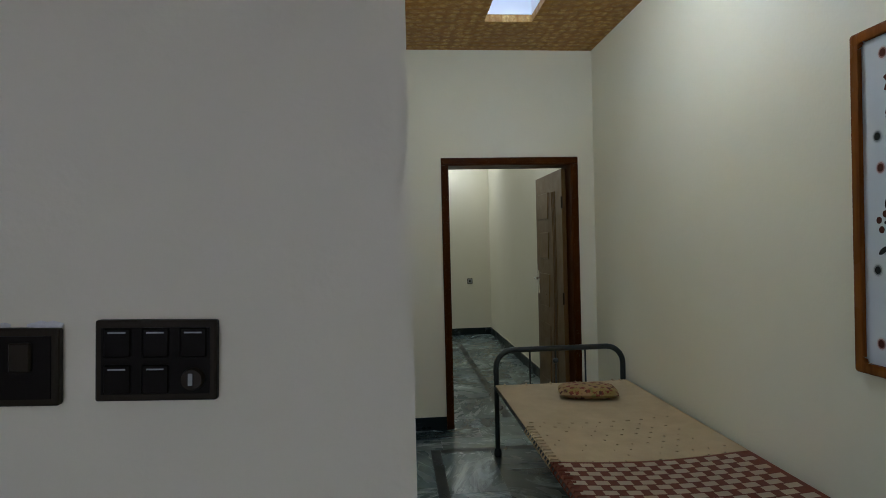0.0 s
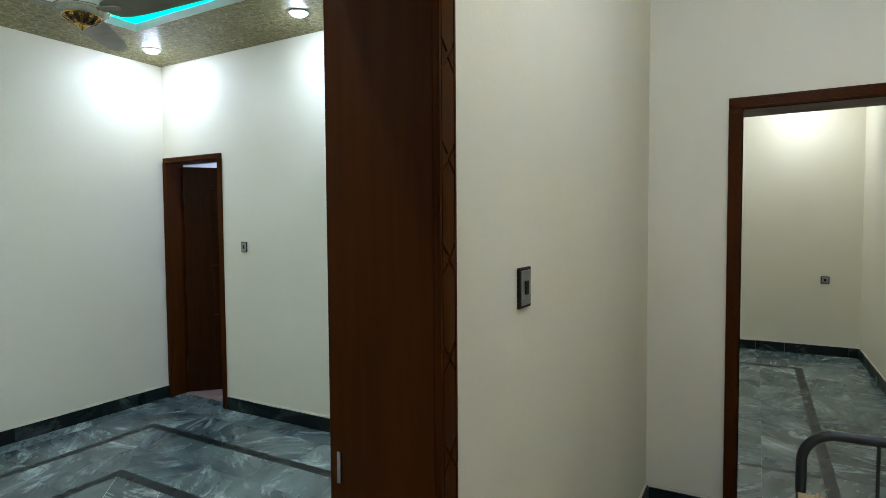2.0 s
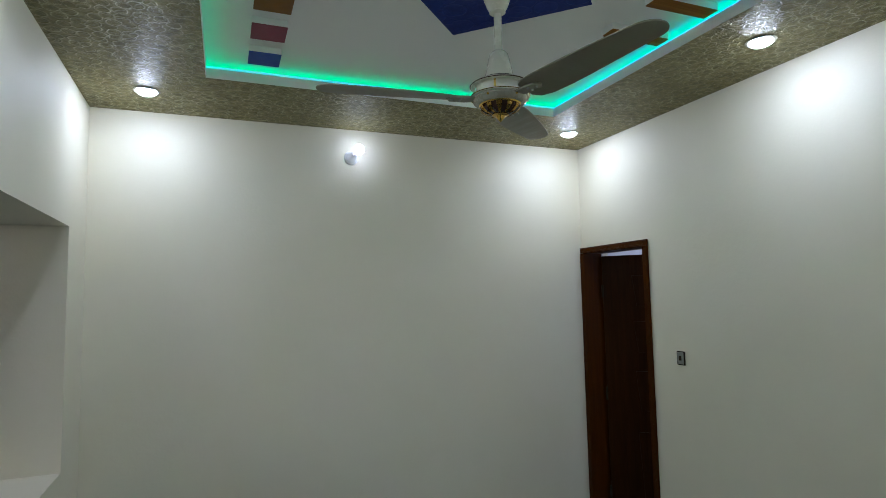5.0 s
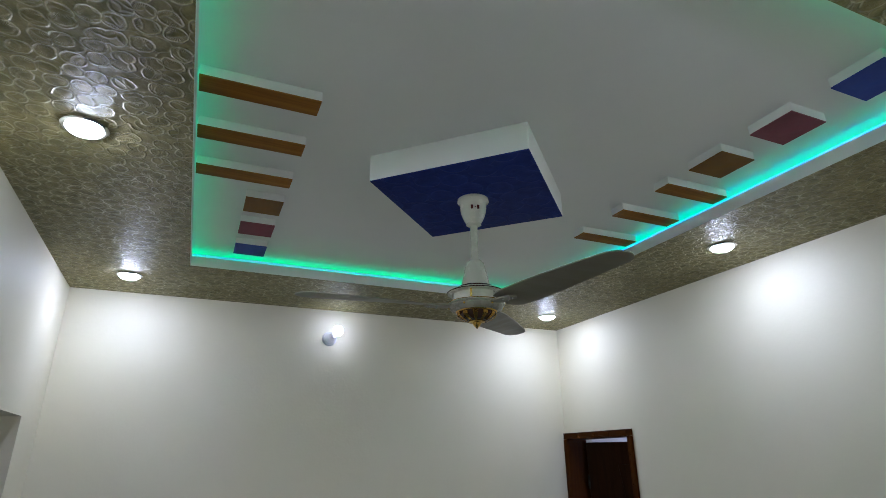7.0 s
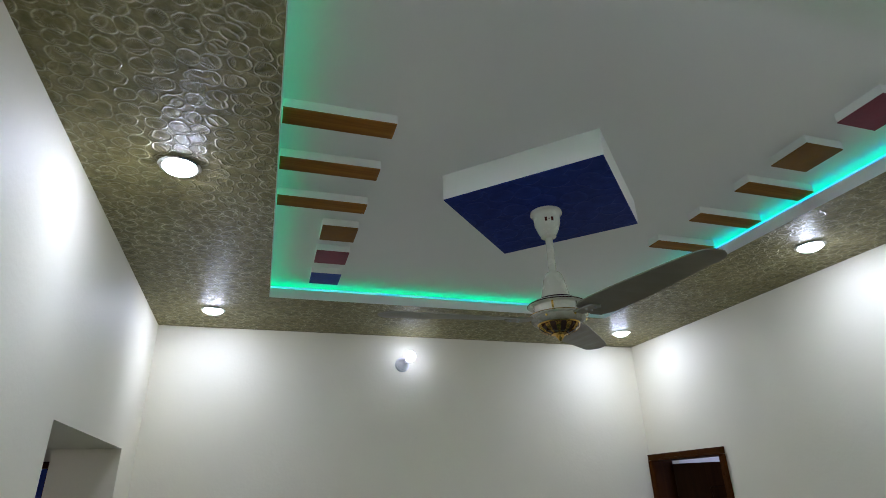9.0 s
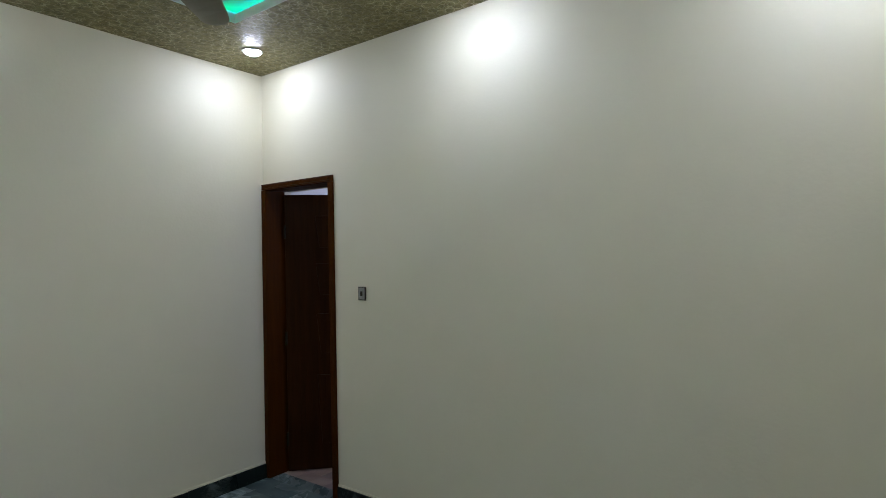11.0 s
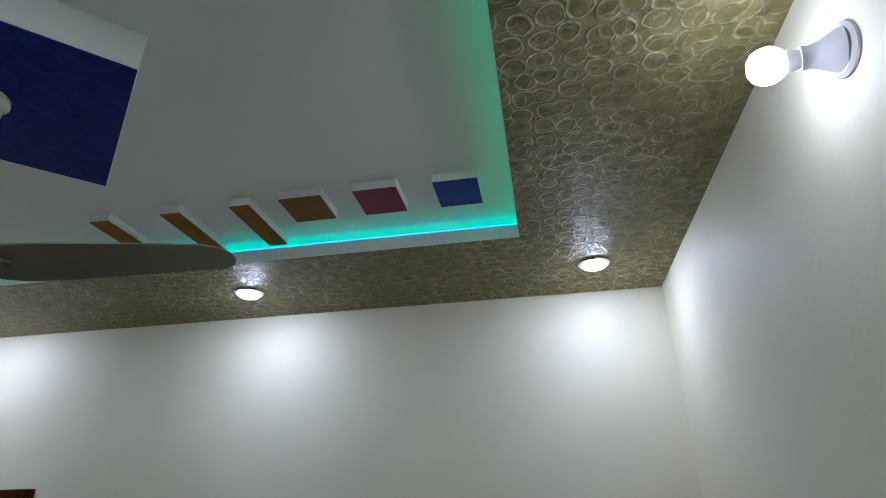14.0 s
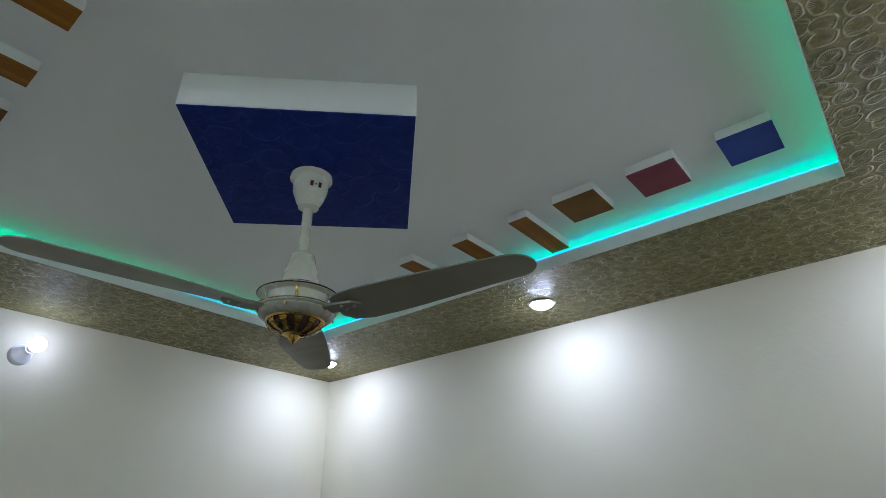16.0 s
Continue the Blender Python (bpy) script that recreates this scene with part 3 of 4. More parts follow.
        tip = [(0.602 + 0.060 * math.sin(a), -0.005 - 0.054 * math.cos(a)) for a in (math.pi * (k + 0.5) / 12 for k in range(12))]
        outline = lower + tip + upper[::-1]
        for x, y in outline:
            u = min(1.0, max(0.0, (x - 0.15) / 0.45))
            z = -0.033 + 0.023 * u - (0.25 - 0.17 * u) * y
            top.append(bm.verts.new(turn @ Vector((x, y, z + 0.0018))))
            bot.append(bm.verts.new(turn @ Vector((x, y, z - 0.0018))))
        n = len(outline)
        half = n // 2
        for row in (top, bot):
            for k in range(half - 1):
                bm.faces.new((row[k], row[k + 1], row[n - 2 - k], row[n - 1 - k]))
        for k in range(n):
            bm.faces.new((top[k], top[(k + 1) % n], bot[(k + 1) % n], bot[k]))
        blade = part("blade", bm, TAUPE, t, "taupe metal fan blade")
        bm = bmesh.new()
        prism(bm, [(0.085, -0.02), (0.13, -0.028), (0.185, -0.024), (0.2, 0.0), (0.185, 0.024), (0.13, 0.028), (0.085, 0.02)], -0.038, -0.032)
        bmesh.ops.transform(bm, matrix=turn, verts=bm.verts)
        part("bracket", bm, TAUPE, blade)
        for x, y in ((0.15, 0.012), (0.15, -0.012), (0.18, 0.0)):
            bm = lathe([(0, -0.044), (0.004, -0.042), (0.005, -0.038), (0, -0.0375)], 10)
            bmesh.ops.transform(bm, matrix=turn @ Matrix.Translation((x, y, 0)), verts=bm.verts)
            part("screw", bm, STEEL, blade)


fan()


# ---- recessed lamps ----
def downlight(shine=LAMPGLOW):
    t = thing("downlight", 0, 0, ZC, "round recessed ceiling lamp with a chrome rim, switched on", "downlight", "lamps in the ceiling border")
    part("rim", lathe([(0.052, 0.0), (0.066, -0.001), (0.068, -0.004), (0.062, -0.009), (0.054, -0.008), (0.052, 0.0)], 36), CHROME, t, "chrome rim", True)
    part("diffuser", lathe([(0.053, -0.004), (0.052, -0.009), (0.046, -0.016), (0.034, -0.022), (0.018, -0.0255), (0, -0.0265)], 28), shine, t, "glowing white diffuser", True)
    return t


first = downlight()
first.matrix_world = pose(-3.637, 4.09, ZC)
for x, y in ((-2.064, 4.09), (-0.494, 4.09), (-3.637, 1.352), (-2.03, 1.352), (-0.494, 1.352)):
    copy_thing(first, pose(x, y, ZC))
far_lamp = downlight(FARGLOW)
far_lamp.matrix_world = pose(1.0, 8.55, ZK)
# Two further unseen lamps, added to brighten the far hall.
for p in ((-0.5, 8.45), (1.0, 5.4)):
    tagged(copy_thing(far_lamp, pose(*p, ZK)), "unseen round recessed ceiling lamp in the far hall, switched on", group="lamps of the far hall")
tagged(far_lamp, "unseen round recessed ceiling lamp in the far hall, switched on", group="lamps of the far hall")


def wall_bulb(x, y, z, turn, shine, slew=0.0, lean=73.0):
    t = thing("wall_bulb", x, y, z, "lit white LED bulb in a slanted wall holder", "bulb", "bulbs on the walls", turn=turn)
    part("wall_plate", lathe([(0, 0), (0.05, 0), (0.05, 0.006), (0.044, 0.012), (0, 0.012)], 28, m=Matrix.Rotation(math.radians(90), 4, "Y")), HOLDER, t, smooth=True)
    tilt = Matrix.Translation((0.006, 0, 0)) @ Matrix.Rotation(math.radians(slew), 4, "Z") @ Matrix.Rotation(math.radians(lean), 4, "Y")
    part("holder", lathe([(0, 0), (0.043, 0.0), (0.036, 0.014), (0.026, 0.034), (0.021, 0.05), (0.023, 0.064), (0, 0.064)], 24, m=tilt), HOLDER, t, smooth=True)
    bulb = part("bulb", lathe([(0, 0.06), (0.016, 0.062), (0.020, 0.075), (0.022, 0.088), (0, 0.088)], 24, m=tilt), HOLDER, t, "white bulb base", True)
    part("globe", lathe([(0.022, 0.0885), (0.029, 0.097), (0.0345, 0.109), (0.0355, 0.119), (0.033, 0.131), (0.026, 0.142), (0.014, 0.150), (0, 0.152)], 24, m=tilt), shine, bulb, "glowing globe", True)


wall_bulb(W, 2.57, 2.75, 0, BULBGLOW, 16)
wall_bulb(E, 2.708, 2.735, 180, BRIGHTGLOW, -13, 86)


def ceiling_bulb(x, y, z, shine):
    t = thing("ceiling_bulb", x, y, z, "unseen lit bulb in a white holder, added under the orange-gold ceiling", "bulb")
    part("rose", lathe([(0, 0), (0.05, 0), (0.05, -0.008), (0.042, -0.016), (0, -0.016)], 28), HOLDER, t, smooth=True)
    part("holder", lathe([(0, -0.014), (0.034, -0.015), (0.028, -0.035), (0.021, -0.055), (0.023, -0.07), (0, -0.07)], 24), HOLDER, t, smooth=True)
    bulb = part("bulb", lathe([(0, -0.066), (0.016, -0.068), (0.020, -0.081), (0.022, -0.094), (0, -0.094)], 24), HOLDER, t, "white bulb base", True)
    part("globe", lathe([(0.022, -0.0945), (0.029, -0.103), (0.0345, -0.115), (0.0355, -0.125), (0.033, -0.137), (0.026, -0.148), (0.014, -0.156), (0, -0.158)], 24), shine, bulb, "glowing globe", True)


# Out of view: bulb added to light the corridor evenly from above.
ceiling_bulb(0.86, 2.5, ZK, CORRIDORGLOW)


# ---- doors and linings ----
def casing(bm, x0, x1, z0, z1, y, depth, level):
    """A board carved with long pointed panels and small lozenges; it lies in x and z and stands out to -y."""
    box(bm, x0, y, z0, x1, y - depth * 0.75, z1)
    a, b = (x0, x1) if level else (z0, z1)
    w0, w1 = (z0, z1) if level else (x0, x1)
    face, back = y - depth, y - depth * 0.75 + 0.001

    def piece(pts):
        pts = [(min(max(u, a + 0.002), b - 0.002), v) for u, v in pts]
        if max(u for u, v in pts) - min(u for u, v in pts) > 0.012:
            prism(bm, pts if level else [(v, u) for u, v in pts], back, face, (0, 2, 1))

    rim = 0.007
    piece([(a, w0 + 0.001), (b, w0 + 0.001), (b, w0 + rim), (a, w0 + rim)])
    piece([(a, w1 - rim), (b, w1 - rim), (b, w1 - 0.001), (a, w1 - 0.001)])
    w0, w1 = w0 + rim + 0.003, w1 - rim - 0.003
    mid, half, gap, long = (w0 + w1) / 2, (w1 - w0) / 2, 0.004, 0.17
    p = a + 0.01
    while p < b - 0.05:
        q = min(p + long, b - 0.012)
        piece([(p, mid), (p + half, w0), (q - half, w0), (q, mid), (q - half, w1), (p + half, w1)])
        for s0, w in ((1, w0), (-1, w1)):
            m = q + half * 0.25
            piece([(m - half * 0.95, w), (m + half * 0.95, w), (m, mid - s0 * gap)])
        r = q + half * 0.5 + gap
        p = r


def surround(name, x0, x1, top, depth, width, label, m, back):
    """Lining of an opening, local: x along the wall, front face at y = 0, depth to +y."""
    t = thing(name, 0, 0, 0, label, "door", kind="structure")
    t.matrix_world = m
    for a, b in ((x0 - 0.024, x0), (x1, x1 + 0.024)):
        part("side_lining", bevelled(boxes((a, -0.004, 0, b, depth + back, top + 0.024)), 0.002, 1), BROWN, t)
    part("head_lining", bevelled(boxes((x0 + 0.0005, -0.004, top, x1 - 0.0005, depth + back, top + 0.022)), 0.002, 1), BROWN_H, t)
    for a, b in ((x0 - width, x0 - 0.002), (x1 + 0.002, x1 + width)):
        bm = bmesh.new()
        casing(bm, a, b, 0, top + 0.002, -0.001, 0.016, False)
        part("casing", bm, BROWN, t)
    bm = bmesh.new()
    casing(bm, x0 - width, x1 + width, top + 0.004, top + width, -0.001, 0.016, True)
    part("casing", bm, BROWN_H, t)
    return t


def door_leaf(parent, w, h, m, hand, label, LEAF=LEAF, edge=0.1):
    bm = bevelled(boxes((0, -0.018, 0.01, w, 0.018, h)), 0.003, 2)
    bmesh.ops.transform(bm, matrix=m, verts=bm.verts)
    leaf = part("door_leaf", bm, LEAF, parent, label)
    for side in (-1, 1):
        for z0, z1 in ((h - 0.40, h - 0.16), (h - 0.76, h - 0.52), (h - 1.2, h - 0.9), (0.2, h - 1.36)):
            bm = bmesh.new()
            x0, x1 = w - edge - (0.34 if edge < 0.2 else 0.17), w - edge
            pts = [(x0 + 0.03, z0), (x1, z0), (x1, z1), (x0, z1)]
            prism(bm, pts, side * 0.017, side * 0.024, (0, 2, 1))
            bevelled(bm, 0.006, 2)
            bmesh.ops.transform(bm, matrix=m, verts=bm.verts)
            part("raised_panel", bm, LEAF, leaf)
        for k in range(3 if edge < 0.2 else 0):
            pts = []
            for i in range(15):
                s = i / 14
                pts.append((w - 0.50 - 0.055 * k - 0.07 * math.sin(s * 2.6) * (1 - 0.25 * k), side * 0.018, 0.15 + s * (h - 0.32)))
            bm = tube(bmesh.new(), pts, 0.006, 6)
            bmesh.ops.transform(bm, matrix=m, verts=bm.verts)
            part("moulding", bm, LEAF, leaf)
        bm = bevelled(boxes((w - 0.075, side * 0.018, 0.98, w - 0.035, side * 0.023, 1.2)), 0.002, 1)
        bmesh.ops.transform(bm, matrix=m, verts=bm.verts)
        plate = part("lock_plate", bm, CHROME, leaf, "chrome lock plate")
        bm = tube(bmesh.new(), [(w - 0.055, side * 0.02, 1.13), (w - 0.055, side * 0.062, 1.13), (w - 0.066, side * 0.068, 1.13), (w - 0.16, side * 0.066, 1.128)], 0.008, 8)
        bmesh.ops.transform(bm, matrix=m, verts=bm.verts)
        part("lever_handle", bm, CHROME, leaf, "chrome lever handle")
    bm = bmesh.new()
    tube(bm, [(w - 0.055, -0.022, 1.03), (w - 0.055, -0.05, 1.03)], 0.006, 8)
    prism(bm, [(w - 0.062, 0.96), (w - 0.045, 0.96), (w - 0.042, 1.01), (w - 0.066, 1.01)], -0.05, -0.047, (0, 2, 1))
    bmesh.ops.transform(bm, matrix=m, verts=bm.verts)
    part("keys", bm, CHROME, leaf, "keys hanging in the lock")
    for z in (0.25, 1.0, 1.8):
        bm = lathe([(0, -0.05), (0.008, -0.05), (0.008, 0.05), (0, 0.05)], 10, m=Matrix.Translation((-0.002, hand * 0.02, z)))
        bmesh.ops.transform(bm, matrix=m, verts=bm.verts)
        part("hinge", bm, SWITCH, leaf)
    return leaf


# wide opening between corridor and lit room, cased on the corridor side
opening = surround("door_1", 1.207, 2.138, 2.095, 0.255, 0.066, "wide opening lined and cased in dark red-brown wood with carved slanting grooves", pose(CX0, 0, 0, 0, 0, 90), -0.008)
part("strike_plate", bevelled(boxes((2.1352, 0.217, 1.02, 2.1383, 0.227, 1.085)), 0.001, 1), STEEL, opening, "scuffed steel strike plate")

door_2 = surround("door_2", 0.53, 1.522, 2.10, 0.23, 0.06, "brown moulded panel door standing wide open in a carved brown frame", pose(0, N, 0), 0.004)
door_leaf(door_2, 0.83, 2.082, pose(1.499, 0.11, 0, 0, 0, 90.3), 1, "tan-brown moulded panel leaf, wide open", TAN)
door_3 = surround("door_3", -3.985, -3.315, 2.10, 0.10, 0.045, "dark brown moulded panel door standing open in a brown frame", pose(0, N, 0), 0.06)
door_leaf(door_3, 0.66, 2.078, pose(-3.972, 0.15, 0, 0, 0, 46), -1, "dark brown moulded panel leaf, open inwards", LEAF, 0.27)


# blue-painted door in a brown frame, closed, in the near hall
door_4 = thing("door_4", HX, -0.55, 0, "blue painted door in a brown wooden frame, closed", "door", kind="structure")
for y in (-0.445, 0.42):
    part("side_lining", bevelled(boxes((-0.01, y, 0, 0.05, y + 0.055, 2.30)), 0.004, 1), BROWN, door_4)
part("head_lining", bevelled(boxes((-0.01, -0.389, 2.242, 0.05, 0.419, 2.30)), 0.004, 1), BROWN_H, door_4)
part("door_leaf", bevelled(boxes((0.0, -0.388, 0.01, 0.03, 0.418, 2.24)), 0.003, 1), BLUE, door_4, "blue painted leaf")
for z0, z1 in ((0.2, 0.95), (1.1, 2.0)):
    for y0 in (-0.31, 0.05):
        part("raised_panel", bevelled(boxes((0.029, y0, z0, 0.038, y0 + 0.28, z1)), 0.004, 1), BLUE, door_4)


# ---- switches ----
def switch_board(x, y, z, w, h, label, chipped):
    t = thing("switch_board", x, y, z, label, "switch board", "boards on the near wall")
    t.matrix_world = pose(x, y, z, 0, 1.8, 0)
    part("plate", bevelled(boxes((-w / 2, -0.012, -h / 2, w / 2, 0, h / 2)), 0.003, 2), SWITCH, t)
    part("inset", boxes((-w / 2 + 0.008, -0.0135, -h / 2 + 0.009, w / 2 - 0.008, -0.0115, h / 2 - 0.009)), SWITCH_KEY, t)
    if not chipped:
        for i in range(3):
            for j in range(2):
                cx, cz = (-0.044 + 0.044 * i), (0.022 if j else -0.022)
                if i == 2 and j == 0:
                    part("dimmer_knob", lathe([(0, 0), (0.014, 0), (0.012, 0.008), (0, 0.009)], 20, m=Matrix.Translation((cx, -0.0135, cz)) @ Matrix.Rotation(math.radians(90), 4, "X")), SWITCH, t, smooth=True)
                    part("knob_patch", boxes((cx - 0.003, -0.0236, cz - 0.006, cx + 0.002, -0.0222, cz + 0.008)), STEEL, t, "bright steel-grey patch")
                    continue
                rocker = part("rocker", bevelled(boxes((cx - 0.016, -0.0155, cz - 0.018, cx + 0.016, -0.0125, cz + 0.018)), 0.002, 1), SWITCH_KEY, t)
                part("marker", boxes((cx - 0.010, -0.0164, cz + 0.0115, cx + 0.010, -0.0152, cz + 0.0132)), STEEL, rocker, "silver line")
    else:
        for cx, cz in ((-0.04, 0.01), (0.0, 0.01), (-0.04, -0.025), (-0.018, -0.025)):
            part("socket_hole", lathe([(0, 0), (0.006, 0), (0.006, 0.002), (0, 0.002)], 12, m=Matrix.Translation((cx, -0.0135, cz)) @ Matrix.Rotation(math.radians(90), 4, "X")), INK, t)
        part("rocker", bevelled(boxes((0.02, -0.019, -0.005, 0.045, -0.0125, 0.03)), 0.002, 1), SWITCH, t)
        rng = random.Random(4)
        for i in range(9):
            cx = -w / 2 + w * rng.random()
            r = 0.004 + 0.006 * rng.random()
            bm = bmesh.new()
            bmesh.ops.create_icosphere(bm, subdivisions=1, radius=r, matrix=Matrix.Translation((cx, -0.002, h / 2 + 0.002)) @ Matrix.Diagonal((1.6, 0.6, 0.7, 1)))
            part("plaster_crumb", bm, WHITE, t, "crumb of white plaster")
    return t


switch_board(-0.201, HY, 1.345, 0.142, 0.098, "dark brown switch board with two rows of rockers", False)
switch_board(-0.386, HY, 1.344, 0.146, 0.093, "dark brown socket board with broken plaster round its edge", True)


def small_switch(name, m, w, h, label):
    t = thing(name, 0, 0, 0, label, "switch")
    t.matrix_world = m
    part("plate", bevelled(boxes((-w / 2, -0.009, -h / 2, w / 2, 0, h / 2)), 0.003, 2), SWITCH, t)
    part("inset", bevelled(boxes((-w * 0.40, -0.0115, -h * 0.43, w * 0.40, -0.008, h * 0.43)), 0.002, 2), STEEL, t, "worn metal cover")
    part("rocker", bevelled(boxes((-w * 0.14, -0.0145, -h * 0.17, w * 0.14, -0.011, h * 0.17)), 0.003, 2), SWITCH, t, "dark brown rocker")
    return t


small_switch("bell_switch", pose(CX0, 2.586, 1.386, 0, 0, 90), 0.078, 0.102, "grey metal switch plate beside the cased opening")
small_switch("wall_switch", pose(-3.022, N, 1.37, 0, 0, 0), 0.064, 0.086, "dark square switch plate on the cream wall")
small_switch("far_socket", pose(1.29, 9.0, 0.87, 0, 0, 0), 0.085, 0.085, "pale grey socket plate on the far hall wall")


# ---- rope bed ----
def rope_bed():
    x0, x1, y0, y1, z = 0.767, 1.672, 1.86, 3.82, 0.495
    t = thing("rope_bed", x0, y0, 0, "black iron rope bed laced with cream canvas and red checked tape", "bed")
    L = Matrix.Translation((-x0, -y0, 0))

    def add(name, bm, material, label="", smooth=False):
        bmesh.ops.transform(bm, matrix=L, verts=bm.verts)
        return part(name, bm, material, t, label, smooth)

    for a, b in (((x0, y0), (x0, y1)), ((x1, y0), (x1, y1)), ((x0, y0), (x1, y0)), ((x0, y1 - 0.02), (x1, y1 - 0.02))):
        add("rail", tube(bmesh.new(), [(*a, z - 0.018), (*b, z - 0.018)], 0.016), BLACKIRON, smooth=True)
    for x in (x0, x1):
        foot = add("leg", tube(bmesh.new(), [(x, y0, 0.02), (x, y0, z)], 0.017), BLACKIRON, smooth=True)
        part("rubber_foot", lathe([(0, 0), (0.023, 0), (0.026, 0.02), (0.022, 0.05), (0, 0.05)], 16, m=L @ Matrix.Translation((x, y0, 0))), BLACKIRON, foot, smooth=True)
    for x in (x0, x1):
        foot = add("leg", tube(bmesh.new(), [(x, y1, 0.02), (x, y1, z + 0.01)], 0.017), BLACKIRON, smooth=True)
        part("rubber_foot", lathe([(0, 0), (0.024, 0), (0.028, 0.02), (0.022, 0.055), (0, 0.055)], 16, m=L @ Matrix.Translation((x, y1, 0))), BLACKIRON, foot, smooth=True)
    pts, r, top = [(x0, y1, z)], 0.12, 0.732
    for i in range(11):
        a = math.pi / 2 * i / 10
        pts.append((x0 + r - r * math.cos(a), y1, top - r + r * math.sin(a)))
    for i in range(11):
        a = math.pi / 2 * i / 10
        pts.append((x1 - r + r * math.sin(a), y1, top - r + r * math.cos(a)))
    pts.append((x1, y1, z))
    add("head_arch", tube(bmesh.new(), pts, 0.019, 14), BLACKIRON, smooth=True)
    for i, x in enumerate((x0 + 0.24, (x0 + x1) / 2 - 0.03, x1 - 0.27)):
        bar = add("head_bar", tube(bmesh.new(), [(x, y1, z - 0.01), (x, y1, top)], 0.0065, 8), BLACKIRON, smooth=True)
        if i == 1:
            bm = bmesh.new()
            bmesh.ops.create_uvsphere(bm, u_segments=14, v_segments=8, radius=0.02, matrix=L @ Matrix.Translation((x, y1, 0.645)))
            part("knob", bm, BLACKIRON, bar, smooth=True)
    # canvas: plain towards the head, slit in rows towards the checks
    rng = random.Random(2)

    def sag(x, y):
        u = (x - x0) / (x1 - x0)
        return z + 0.004 - 0.022 * math.sin(math.pi * min(max(u, 0), 1)) * min(1, max(0.15, (3.8 - y) / 0.5))

    y, row, cells = 3.79, 0, 24
    step = (x1 - x0 + 0.024) / cells
    while y > 2.43:
        slit = y < 3.06
        h, lap = 0.055, 0.013
        marks = []
        for i in range(cells):
            a = x0 - 0.012 + step * i
            if slit and (i + row) % 2 == 0 and 0 < i < cells - 1 and rng.random() < (1.0 if y > 2.99 else 0.6):
                marks += [(a, False), (a + (0.012 if y > 2.99 else 0.004) + 0.012 * rng.random(), True)]
            else:
                marks.append((a, True))
        marks.append((x1 + 0.012, True))
        bm = bmesh.new()
        lines = [[bm.verts.new((a, yy, sag(a, yy))) for a, _ in marks] for yy in (y, y - h, y - h - lap)]
        for k in range(len(marks) - 1):
            bm.faces.new((lines[1][k], lines[1][k + 1], lines[0][k + 1], lines[0][k]))
            if marks[k][1]:
                bm.faces.new((lines[2][k], lines[2][k + 1], lines[1][k + 1], lines[1][k]))
        bmesh.ops.delete(bm, geom=[v for v in bm.verts if not v.link_faces], context="VERTS")
        bmesh.ops.solidify(bm, geom=bm.faces[:], thickness=0.004)
        add("canvas_tape", bm, CANVAS)
        y -= h + lap
        row += 1
    yend = y
    # checks
    bm = bmesh.new()
    n = 12
    for i in range(n):
        a, b = x0 - 0.014 + (x1 - x0 + 0.028) * i / n, x0 - 0.014 + (x1 - x0 + 0.028) * (i + 1) / n
        v = [bm.verts.new(p) for p in ((a, y0 - 0.01, sag(a, y0) - 0.002), (b, y0 - 0.01, sag(b, y0) - 0.002), (b, yend, sag(b, yend) - 0.002), (a, yend, sag(a, yend) - 0.002))]
        bm.faces.new(v)
    bmesh.ops.remove_doubles(bm, verts=bm.verts, dist=0.0002)
    bmesh.ops.solidify(bm, geom=bm.faces[:], thickness=0.004)
    add("red_tape", bm, REDTAPE, "red-brown tape")
    j, yy, ch, cw = 0, yend - 0.022, 0.038, 0.058
    while yy - ch > y0 + 0.02:
        a = x0 + 0.016 + (0.048 if j % 2 else 0.0)
        while a + cw < x1 - 0.012:
            b = a + cw
            bm = bmesh.new()
            v = [bm.verts.new(p) for p in ((a, yy - ch, sag(a, yy) + 0.001), (b, yy - ch, sag(b, yy) + 0.001), (b, yy, sag(b, yy) + 0.001), (a, yy, sag(a, yy) + 0.001))]
            bm.faces.new(v)
            bmesh.ops.solidify(bm, geom=bm.faces[:], thickness=0.003)
            add("tape_check", bm, PALETAPE)
            a += cw + 0.038
        yy -= ch + 0.008
        j += 1
    for k, xk in enumerate((x0 + 0.05, x0 + 0.2, x0 + 0.37, x0 + 0.55, x1 - 0.09, x1 - 0.04)):
        pts = [(xk, y1 - 0.06, z + 0.002), (xk + 0.004, y1 - 0.02, z + 0.004), (xk + 0.008, y1 + 0.004, z - 0.014), (xk, y1 - 0.03, z - 0.03)]
        add("head_tie", tube(bmesh.new(), pts, 0.005 if k % 2 else 0.007, 8), CANVAS, "cream cloth tie", True)
    # cord round the side rail
    for k in range(26):
        yk = 2.90 - 0.041 * k
        pts = [(x0 + 0.03, yk, sag(x0 + 0.03, yk) + 0.004), (x0 - 0.004, yk - 0.006, z + 0.010), (x0 - 0.022, yk - 0.012, z - 0.016), (x0 - 0.004, yk - 0.014, z - 0.038)]
        add("lacing", tube(bmesh.new(), pts, 0.004, 6), CANVAS if k < 12 else REDTAPE)


rope_bed()


